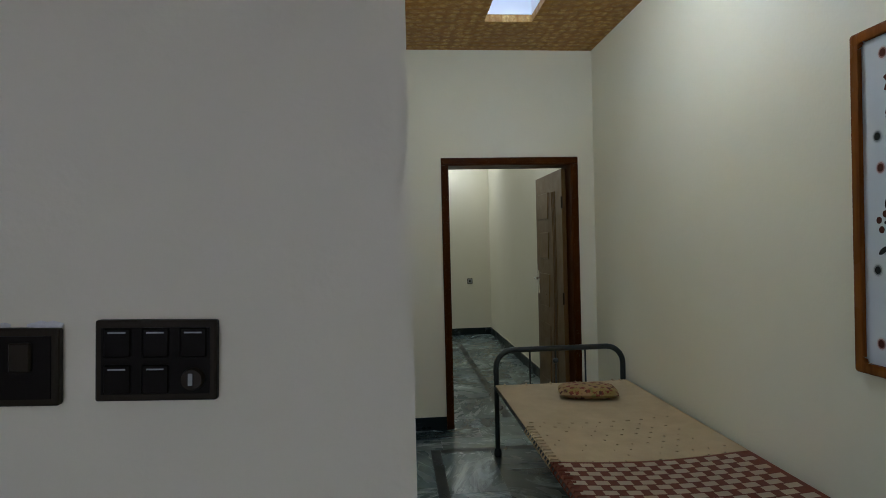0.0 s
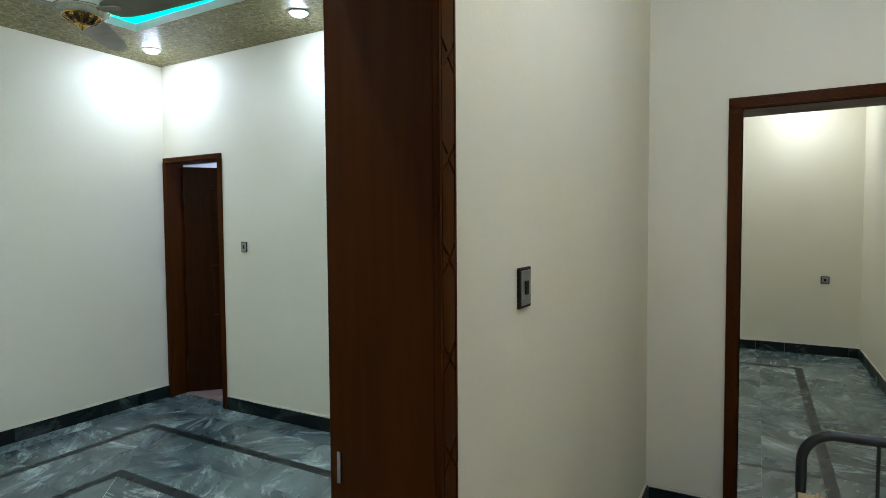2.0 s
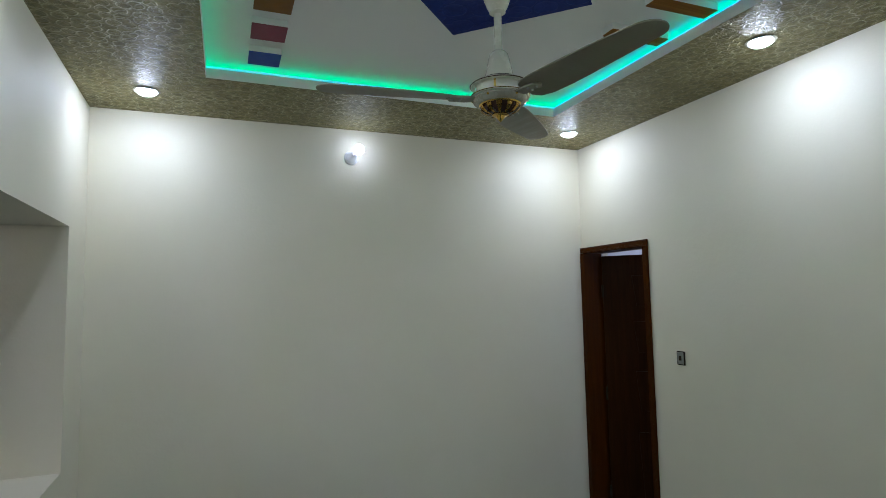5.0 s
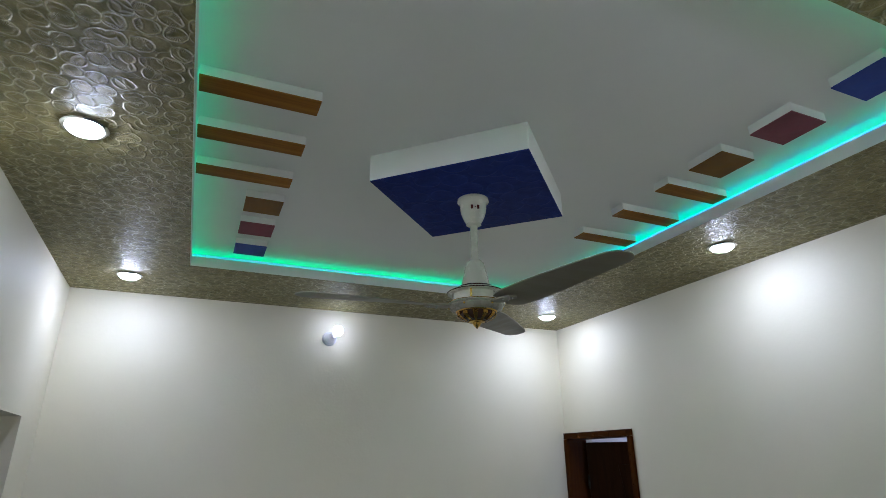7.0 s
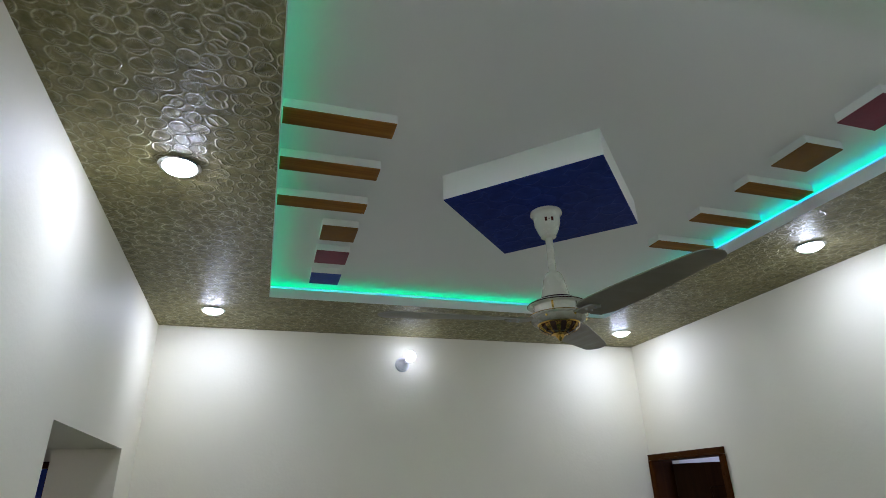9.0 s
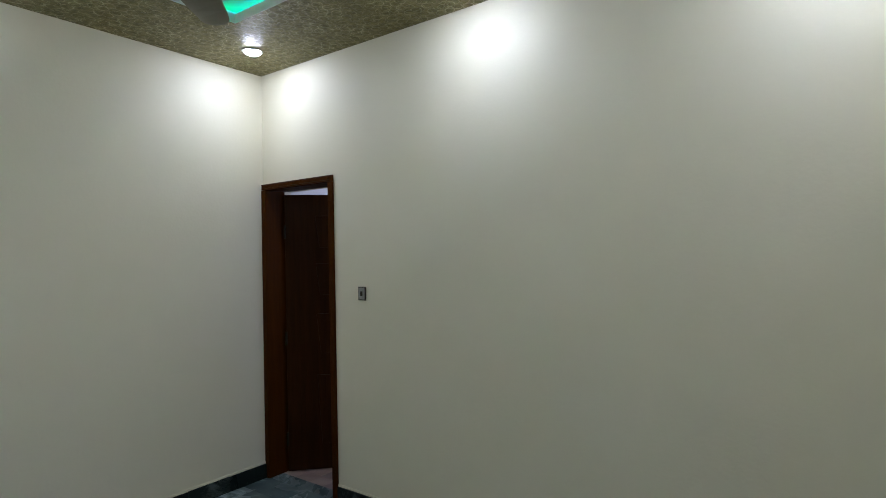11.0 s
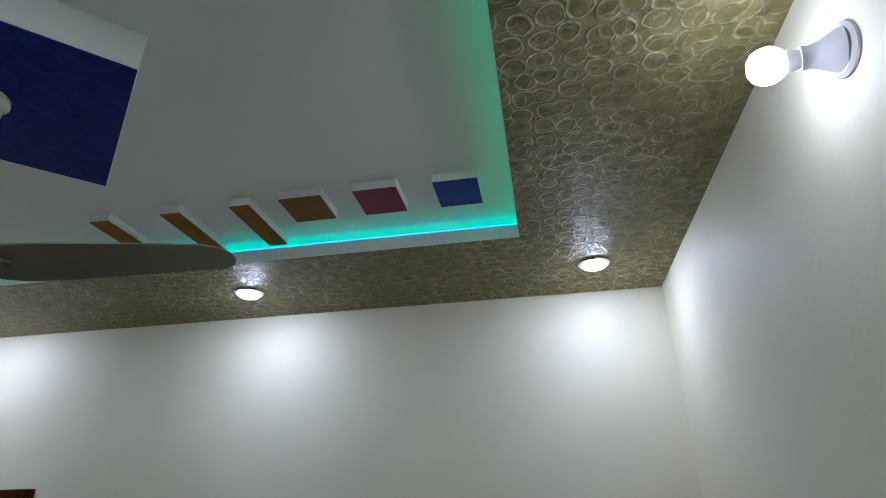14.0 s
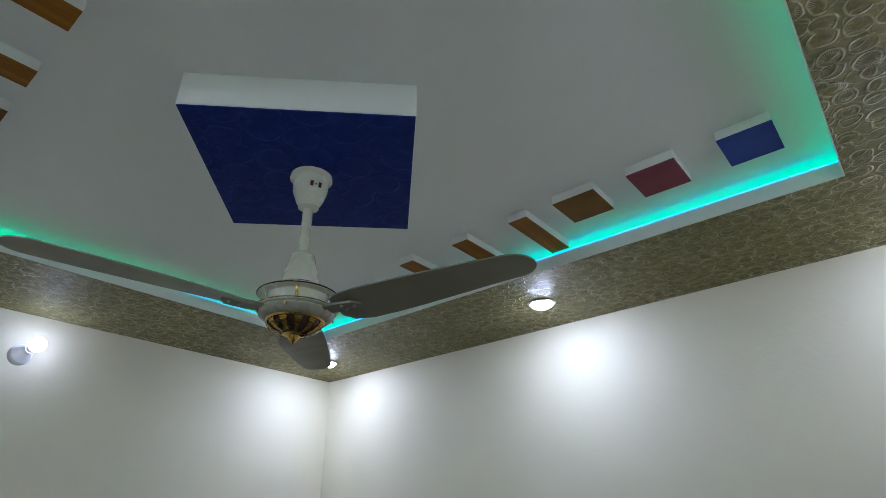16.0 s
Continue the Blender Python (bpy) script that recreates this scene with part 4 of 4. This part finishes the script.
def cushion():
    bm = bmesh.new()
    nx, ny = 16, 10
    for s in (1, -1):
        g = []
        for j in range(ny + 1):
            for i in range(nx + 1):
                u, v = 2 * i / nx - 1, 2 * j / ny - 1
                f = (1 - abs(u) ** 3.2) * (1 - abs(v) ** 3.2)
                hgt = 0.038 * max(f, 0) ** 0.5
                lump = noise.noise(Vector((u * 2.1, v * 2.0, s))) * 0.008 * f
                g.append(bm.verts.new((0.175 * u * (1 - 0.05 * v * v), 0.125 * v * (1 - 0.06 * u * u), 0.04 + s * hgt + lump)))
        for j in range(ny):
            for i in range(nx):
                q = [g[j * (nx + 1) + i], g[j * (nx + 1) + i + 1], g[(j + 1) * (nx + 1) + i + 1], g[(j + 1) * (nx + 1) + i]]
                bm.faces.new(q)
    bmesh.ops.remove_doubles(bm, verts=bm.verts, dist=0.0015)
    ob = part("cushion", bm, FLORAL, None, smooth=True)
    tagged(ob, "small lumpy floral cotton cushion lying on the rope bed", "cushion")
    ob.matrix_world = pose(1.30, 3.49, 0.478, 0, 0, -14) @ Matrix.Diagonal((1.06, 1.06, 1.0, 1.0))


cushion()


# ---- painted board on the corridor wall ----
def board():
    x, y0, y1, z0, z1 = CX1, 1.02, 1.834, 0.995, 2.17
    t = thing("wall_board", x, (y0 + y1) / 2, z0, "white painted glass board with red and black flower pictures in a honey wood frame", "picture")
    o = Vector((x, (y0 + y1) / 2, z0))

    def add(name, bm, material, label="", smooth=False):
        bmesh.ops.transform(bm, matrix=Matrix.Translation(-o), verts=bm.verts)
        return part(name, bm, material, t, label, smooth)

    f = 0.038
    bm = plate(y0, z0, y1, z1, y0 + f, z0 + f, y1 - f, z1 - f, 0.0, 0.03)
    bmesh.ops.bevel(bm, geom=[e for e in bm.edges if (e.verts[0].co - e.verts[1].co).length < 0.031], offset=0.012, segments=3, affect="EDGES", profile=0.5)
    bmesh.ops.bevel(bm, geom=[e for e in bm.edges if all(v.co.z > 0.029 for v in e.verts) and e.calc_face_angle(0) > 0.5], offset=0.01, segments=3, affect="EDGES", profile=0.5)
    bmesh.ops.transform(bm, matrix=Matrix(((0, 0, -1, x), (1, 0, 0, 0), (0, 1, 0, 0), (0, 0, 0, 1))), verts=bm.verts)
    add("frame", bm, FRAME, "honey-brown varnished wooden frame", True)
    add("sheet", boxes((x - 0.014, y0 + f - 0.008, z0 + f - 0.008, x - 0.004, y1 - f + 0.008, z1 - f + 0.008)), GLASSBOARD)
    sx = x - 0.014

    def blot(y, z, r, material, n=18, k=1.15, lift=0.001):
        bm = bmesh.new()
        prism(bm, [(y + r * math.cos(2 * math.pi * i / n), z + k * r * math.sin(2 * math.pi * i / n)) for i in range(n)], sx - lift, sx + 0.001, (1, 2, 0))
        return add("dot", bm, material)

    def shape(name, pts, material, lift=0.0012):
        bm = bmesh.new()
        prism(bm, pts, sx - lift, sx + 0.001, (1, 2, 0))
        return add(name, bm, material)

    for y, z, red in ((1.712, 2.073, 1), (1.580, 2.055, 0), (1.738, 1.802, 0), (1.727, 1.696, 1), (1.584, 1.535, 0), (1.744, 1.354, 0), (1.599, 1.390, 1), (1.683, 1.267, 1),
                      (1.605, 1.278, 0), (1.674, 1.154, 0), (1.735, 1.107, 1), (1.52, 1.72, 1), (1.4, 1.93, 0), (1.3, 1.6, 1), (1.2, 1.9, 1), (1.42, 1.2, 1), (1.15, 1.4, 0), (1.25, 1.15, 0)):
        blot(y, z, 0.0195, HAZE_RED if red else HAZE_BLACK)
        blot(y, z, 0.0155, FADE_RED if red else FADE_BLACK, lift=0.0014)
        blot(y, z, 0.0115, OXIDE if red else INK, lift=0.0018)
    shape("vase_foot", [(1.706, 1.863), (1.69, 1.826), (1.662, 1.79), (1.65, 1.755), (1.645, 1.71), (1.63, 1.694), (1.6, 1.69), (1.566, 1.702), (1.566, 1.745), (1.575, 1.79), (1.577, 1.838)], INK)
    shape("vase_body", [(1.707, 1.870), (1.577, 1.845), (1.573, 1.88), (1.582, 1.92), (1.61, 1.948), (1.64, 1.952), (1.675, 1.932), (1.70, 1.90)], OXIDE)
    shape("vase_flower", [(1.68, 1.932), (1.71, 1.95), (1.70, 1.975), (1.712, 1.992), (1.694, 2.005), (1.693, 2.035), (1.672, 2.022), (1.652, 2.03), (1.643, 2.01), (1.622, 2.008), (1.628, 1.985), (1.62, 1.965), (1.645, 1.945)], OXIDE)
    for cy, cz, r in ((1.712, 1.513, 0.026), (1.648, 1.583, 0.024)):
        for i in range(5):
            a = 2 * math.pi * i / 5 + 0.3
            blot(cy + r * math.cos(a), cz + 1.1 * r * math.sin(a), 0.0105, OXIDE, 12)
        blot(cy, cz, 0.005, INK, 8)
    bm = bmesh.new()
    tube(bm, [(sx, 1.694, 1.362), (sx, 1.70, 1.41), (sx, 1.69, 1.46), (sx, 1.672, 1.52), (sx, 1.665, 1.555)], 0.0025, 6)
    tube(bm, [(sx, 1.70, 1.41), (sx, 1.675, 1.46), (sx, 1.65, 1.49)], 0.002, 6)
    add("stem", bm, FADE_BLACK)
    for y, z, a in ((1.722, 1.42, 0.9), (1.662, 1.415, -0.7), (1.668, 1.505, 0.3), (1.632, 1.478, -0.9), (1.704, 1.58, 0.2)):
        pts = []
        for i in range(10):
            s = 2 * math.pi * i / 10
            u, v = 0.009 * math.cos(s), 0.021 * math.sin(s)
            pts.append((y + u * math.cos(a) - v * math.sin(a), z + u * math.sin(a) + v * math.cos(a)))
        shape("painted_leaf", pts, INK)
    shape("black_stem", [(1.615, 1.092), (1.595, 1.088), (1.545, 1.234), (1.515, 1.4), (1.515, 1.62), (1.556, 1.705), (1.562, 1.69), (1.53, 1.61), (1.53, 1.4), (1.565, 1.24)], INK)


board()


# ---- floors, skirting and their pieces ----
floor = structure("floor", boxes((-6.7, -3.4, -0.2, 1.95, 9.1, -0.0012)), GROUT, "grey-green marble tile floor with dark inlaid strips", "floor")
backdrop_ground = structure("ground", boxes((-60, -60, -0.6, 60, 60, -0.35)), PLASTER, "bare ground outside", "ground")


def slab(name, poly, material, parent, top=0.0, gap=0.0007):
    """One floor piece with a narrow joint round it."""
    cx = sum(p[0] for p in poly) / len(poly)
    cy = sum(p[1] for p in poly) / len(poly)
    area = abs(sum(p[0] * q[1] - q[0] * p[1] for p, q in zip(poly, poly[1:] + poly[:1]))) / 2
    if area < 0.0006:
        return None
    pts = []
    for p in poly:
        d = math.hypot(p[0] - cx, p[1] - cy)
        s = max(0.0, 1 - gap * 1.5 / max(d, 0.01))
        pts.append(((p[0] - cx) * s, (p[1] - cy) * s))
    bm = bmesh.new()
    prism(bm, pts, -0.02, top)
    ob = part(name, bm, material, parent)
    ob.location = (cx, cy, 0)
    return ob


def rows_of_tiles(region, lines, along, rows, pitch, starts, material=None):
    """Tiles in rows; along 0: rows run in x, 1: in y. Rows are given by their edges."""
    x0, y0, x1, y1 = region
    for (a, b), s in zip(zip(rows, rows[1:]), starts):
        lo, hi = (x0, x1) if along == 0 else (y0, y1)
        p = s - pitch * math.ceil((s - lo) / pitch)
        while p < hi:
            q = p + pitch
            l, h = max(p, lo), min(q, hi)
            if h - l > 0.004:
                poly = [(l, a), (h, a), (h, b), (l, b)] if along == 0 else [(a, l), (b, l), (b, h), (a, h)]
                poly = clip(poly, lines) if lines else poly
                if len(poly) > 2:
                    slab("floor_tile", poly, material or MARBLE, floor)
            p = q


def strips(x0, y0, x1, y1, w):
    for a, b, c, d in ((x0, y0, x1, y0 + w), (x0, y1 - w, x1, y1), (x0, y0 + w, x0 + w, y1 - w), (x1 - w, y0 + w, x1, y1 - w)):
        slab("floor_strip", [(a, b), (c, b), (c, d), (a, d)], STRIP, floor)


SW = 0.072
A0, A1, A2, A3 = -3.495, 1.52, -0.70, 3.925      # outer strip
B0, B1, B2, B3 = -2.90, 2.135, -1.295, 3.31     # inner strip
strips(A0, A1, A2, A3, SW)
strips(B0, B1, B2, B3, SW)
rows_of_tiles((W, A1, A0, A3), None, 1, (W, -3.86, A0), 0.62, (1.45, 1.79))
rows_of_tiles((A2, A1, E, A3), None, 1, (A2, -0.275, E), 0.62, (1.6, 1.9))
rows_of_tiles((W, A3, E, N), None, 0, (A3, 4.23, N), 0.62, (-3.9, -3.6))
rows_of_tiles((W, S, E, A1), None, 0, (S, 1.18, A1), 0.62, (-3.83, -3.5))
a0, a1, a2, a3 = A0 + SW, A1 + SW, A2 - SW, A3 - SW
r2 = 2 ** -0.5
# band between the strips, mitred at its corners
rows_of_tiles((a0, a1, B0, a3), [(1, 1, a0 + a3), (1, -1, a0 - a1)], 1, (a0, (a0 + B0) / 2, B0), 0.63, (2.02, 2.335))
rows_of_tiles((B2, a1, a2, a3), [(-1, 1, a3 - a2), (-1, -1, -a2 - a1)], 1, (B2, (a2 + B2) / 2, a2), 0.63, (2.1, 2.42))
rows_of_tiles((a0, B3, a2, a3), [(-1, -1, -a0 - a3), (1, -1, a2 - a3)], 0, (B3, (a3 + B3) / 2, a3), 0.63, (-3.1, -2.75))
rows_of_tiles((a0, a1, a2, B1), [(-1, 1, a1 - a0), (1, 1, a2 + a1)], 0, (a1, (a1 + B1) / 2, B1), 0.63, (-3.0, -2.7))
# middle field, laid on the diagonal
inner = rect_lines(B0 + SW, B1 + SW, B2 - SW, B3 - SW)
g = 0.30
for i in range(-6, 7):
    for j in range(-4, 5):
        u0, v0 = i * g, j * 2 * g + (g if i % 2 else 0)
        corner = [(u0, v0), (u0 + g, v0), (u0 + g, v0 + 2 * g), (u0, v0 + 2 * g)]
        poly = [(B0 + SW + (u - v) * r2, B3 - SW + (u + v) * r2) for u, v in corner]
        poly = clip(poly, inner)
        if len(poly) > 2:
            slab("floor_tile", poly, MARBLE, floor, gap=0.0022)
# opening, corridor, halls
rows_of_tiles((E, 1.18, CX0, 2.17), None, 1, (E, CX0), 0.62, (1.5,))
slab("floor_strip", [(0.31, -3.2), (0.38, -3.2), (0.38, 4.0), (0.31, 4.0)], STRIP, floor)
slab("floor_strip", [(0.38, 3.93), (1.43, 3.93), (1.43, 4.0), (0.38, 4.0)], STRIP, floor)
slab("floor_strip", [(1.43, -3.2), (1.5, -3.2), (1.5, 4.0), (1.43, 4.0)], STRIP, floor)
rows_of_tiles((CX0, HY, 0.31, 4.0), None, 1, (CX0, 0.31), 0.62, (0.9,))
rows_of_tiles((1.5, HY, CX1, 4.0), None, 1, (1.5, CX1), 0.62, (0.7,))
rows_of_tiles((0.38, HY, 1.43, 3.93), None, 1, (0.38, 0.73, 1.08, 1.43), 0.62, (0.8, 1.1, 0.95))
rows_of_tiles((CX0, 4.0, CX1, N), None, 0, (4.0, 4.22, N), 0.62, (0.4, 0.1))
rows_of_tiles((0.53, N, 1.525, 4.667), None, 0, (N, 4.667), 0.62, (0.3,))
slab("floor_strip", [(0.53, 5.25), (0.97, 5.25), (0.97, 5.29), (0.53, 5.29)], STRIP, floor)
slab("floor_strip", [(0.97, 4.667), (1.04, 4.667), (1.04, 8.2), (0.97, 8.2)], STRIP, floor)
slab("floor_strip", [(-1.5, 8.13), (0.97, 8.13), (0.97, 8.2), (-1.5, 8.2)], STRIP, floor)
rows_of_tiles((0.0, 5.29, 0.97, 8.13), None, 1, (0.0, 0.32, 0.65, 0.97), 0.62, (5.3, 5.6, 5.45))
rows_of_tiles((0.0, 4.667, 0.97, 5.25), None, 1, (0.0, 0.32, 0.65, 0.97), 0.62, (4.7, 4.9, 4.75))
rows_of_tiles((1.04, 4.667, 1.63, 8.2), None, 1, (1.04, 1.33, 1.63), 0.62, (5.3, 5.6))
rows_of_tiles((0.0, 8.2, 1.63, 9.0), None, 0, (8.2, 8.6, 9.0), 0.62, (0.3, 0.6))
rows_of_tiles((-1.5, 4.667, 0.0, 8.13), None, 1, (-1.5, -1.0, -0.5, 0.0), 1.2, (4.8, 5.2, 5.0))
rows_of_tiles((HX, -3.2, 0.31, HY), None, 0, (-3.2, -2.4, -1.6, -0.8, 0.0, HY), 1.2, (-3.8, -3.4, -3.0, -3.6, -3.2))
rows_of_tiles((0.38, -3.2, 1.43, HY), None, 1, (0.38, 0.9, 1.43), 1.2, (-3.0, -2.5))
rows_of_tiles((W, 4.667, -2.6, 6.3), None, 0, [4.667 + 0.15 * i for i in range(7)] + [6.3], 0.15, [-4.0] * 7, REDTILE)
rows_of_tiles((-4.0, N, -3.31, N + 0.11), None, 0, (N, N + 0.11), 0.7, (-4.0,))
rows_of_tiles((-4.0, N + 0.11, -3.31, 4.667), None, 0, (N + 0.11, 4.667), 0.15, (-4.0,), REDTILE)


def skirting(name, runs, height=0.105):
    """Black marble skirting tiles in runs (x0, y0, x1, y1, side): the wall face and the way out of it."""
    bm = bmesh.new()
    for x0, y0, x1, y1, nx, ny in runs:
        box(bm, min(x0, x1, x0 + nx * 0.006, x1 + nx * 0.006), min(y0, y1, y0 + ny * 0.006, y1 + ny * 0.006), 0.0,
            max(x0, x1, x0 + nx * 0.006, x1 + nx * 0.006), max(y0, y1, y0 + ny * 0.006, y1 + ny * 0.006), height + 0.011)
    base = structure(name, bm, CREAM, "black marble skirting with a pale bedding line above it", "baseboard")
    rng = random.Random(9)
    for x0, y0, x1, y1, nx, ny in runs:
        length = math.hypot(x1 - x0, y1 - y0)
        ux, uy = (x1 - x0) / length, (y1 - y0) / length
        p = 0.0
        q = 0.2 + 0.3 * rng.random()
        while p < length - 0.003:
            q = min(q, length)
            bm = bmesh.new()
            ax, ay, bx, by = x0 + ux * (p + 0.0008), y0 + uy * (p + 0.0008), x0 + ux * (q - 0.0008), y0 + uy * (q - 0.0008)
            dep = 0.013 + 0.002 * rng.random()
            xs, ys = (ax, bx, ax + nx * dep, bx + nx * dep), (ay, by, ay + ny * dep, by + ny * dep)
            cx, cy = (ax + bx) / 2, (ay + by) / 2
            box(bm, min(xs) - cx + (0.0032 if nx > 0 else 0), min(ys) - cy + (0.0032 if ny > 0 else 0), 0.0005, max(xs) - cx - (0.0032 if nx < 0 else 0), max(ys) - cy - (0.0032 if ny < 0 else 0), height - 0.004 * rng.random())
            ob = part("skirting_tile", bm, BLACK, base)
            ob.location = (cx, cy, 0)
            p, q = q, q + (0.62 if rng.random() > 0.3 else 0.3)


skirting("baseboard", [(W, S, W, N, 1, 0), (-3.27, N, E, N, 0, -1), *((W + 0.016 + 0.48 * i, south_face(W + 0.24 + 0.48 * i), W + 0.016 + 0.48 * (i + 1), south_face(W + 0.24 + 0.48 * i), 0, 1) for i in range(8)), (E, 1.115, E, 1.17, -1, 0), (E, 2.18, E, N - 0.016, -1, 0)])
skirting("baseboard", [(CX0 + 0.02, HY, CX0 + 0.02, 1.13, 1, 0), (CX0, 2.225, CX0, N, 1, 0), (CX0 + 0.016, N, 0.47, N, 0, -1), (1.588, N, CX1, N, 0, -1), (CX1, -3.2, CX1, N - 0.016, -1, 0), (HX, HY, CX0, HY, 0, -1)])
skirting("baseboard", [(1.63, 4.667, 1.63, 9.0, -1, 0), (-1.5, 9.0, 1.614, 9.0, 0, -1)], 0.11)
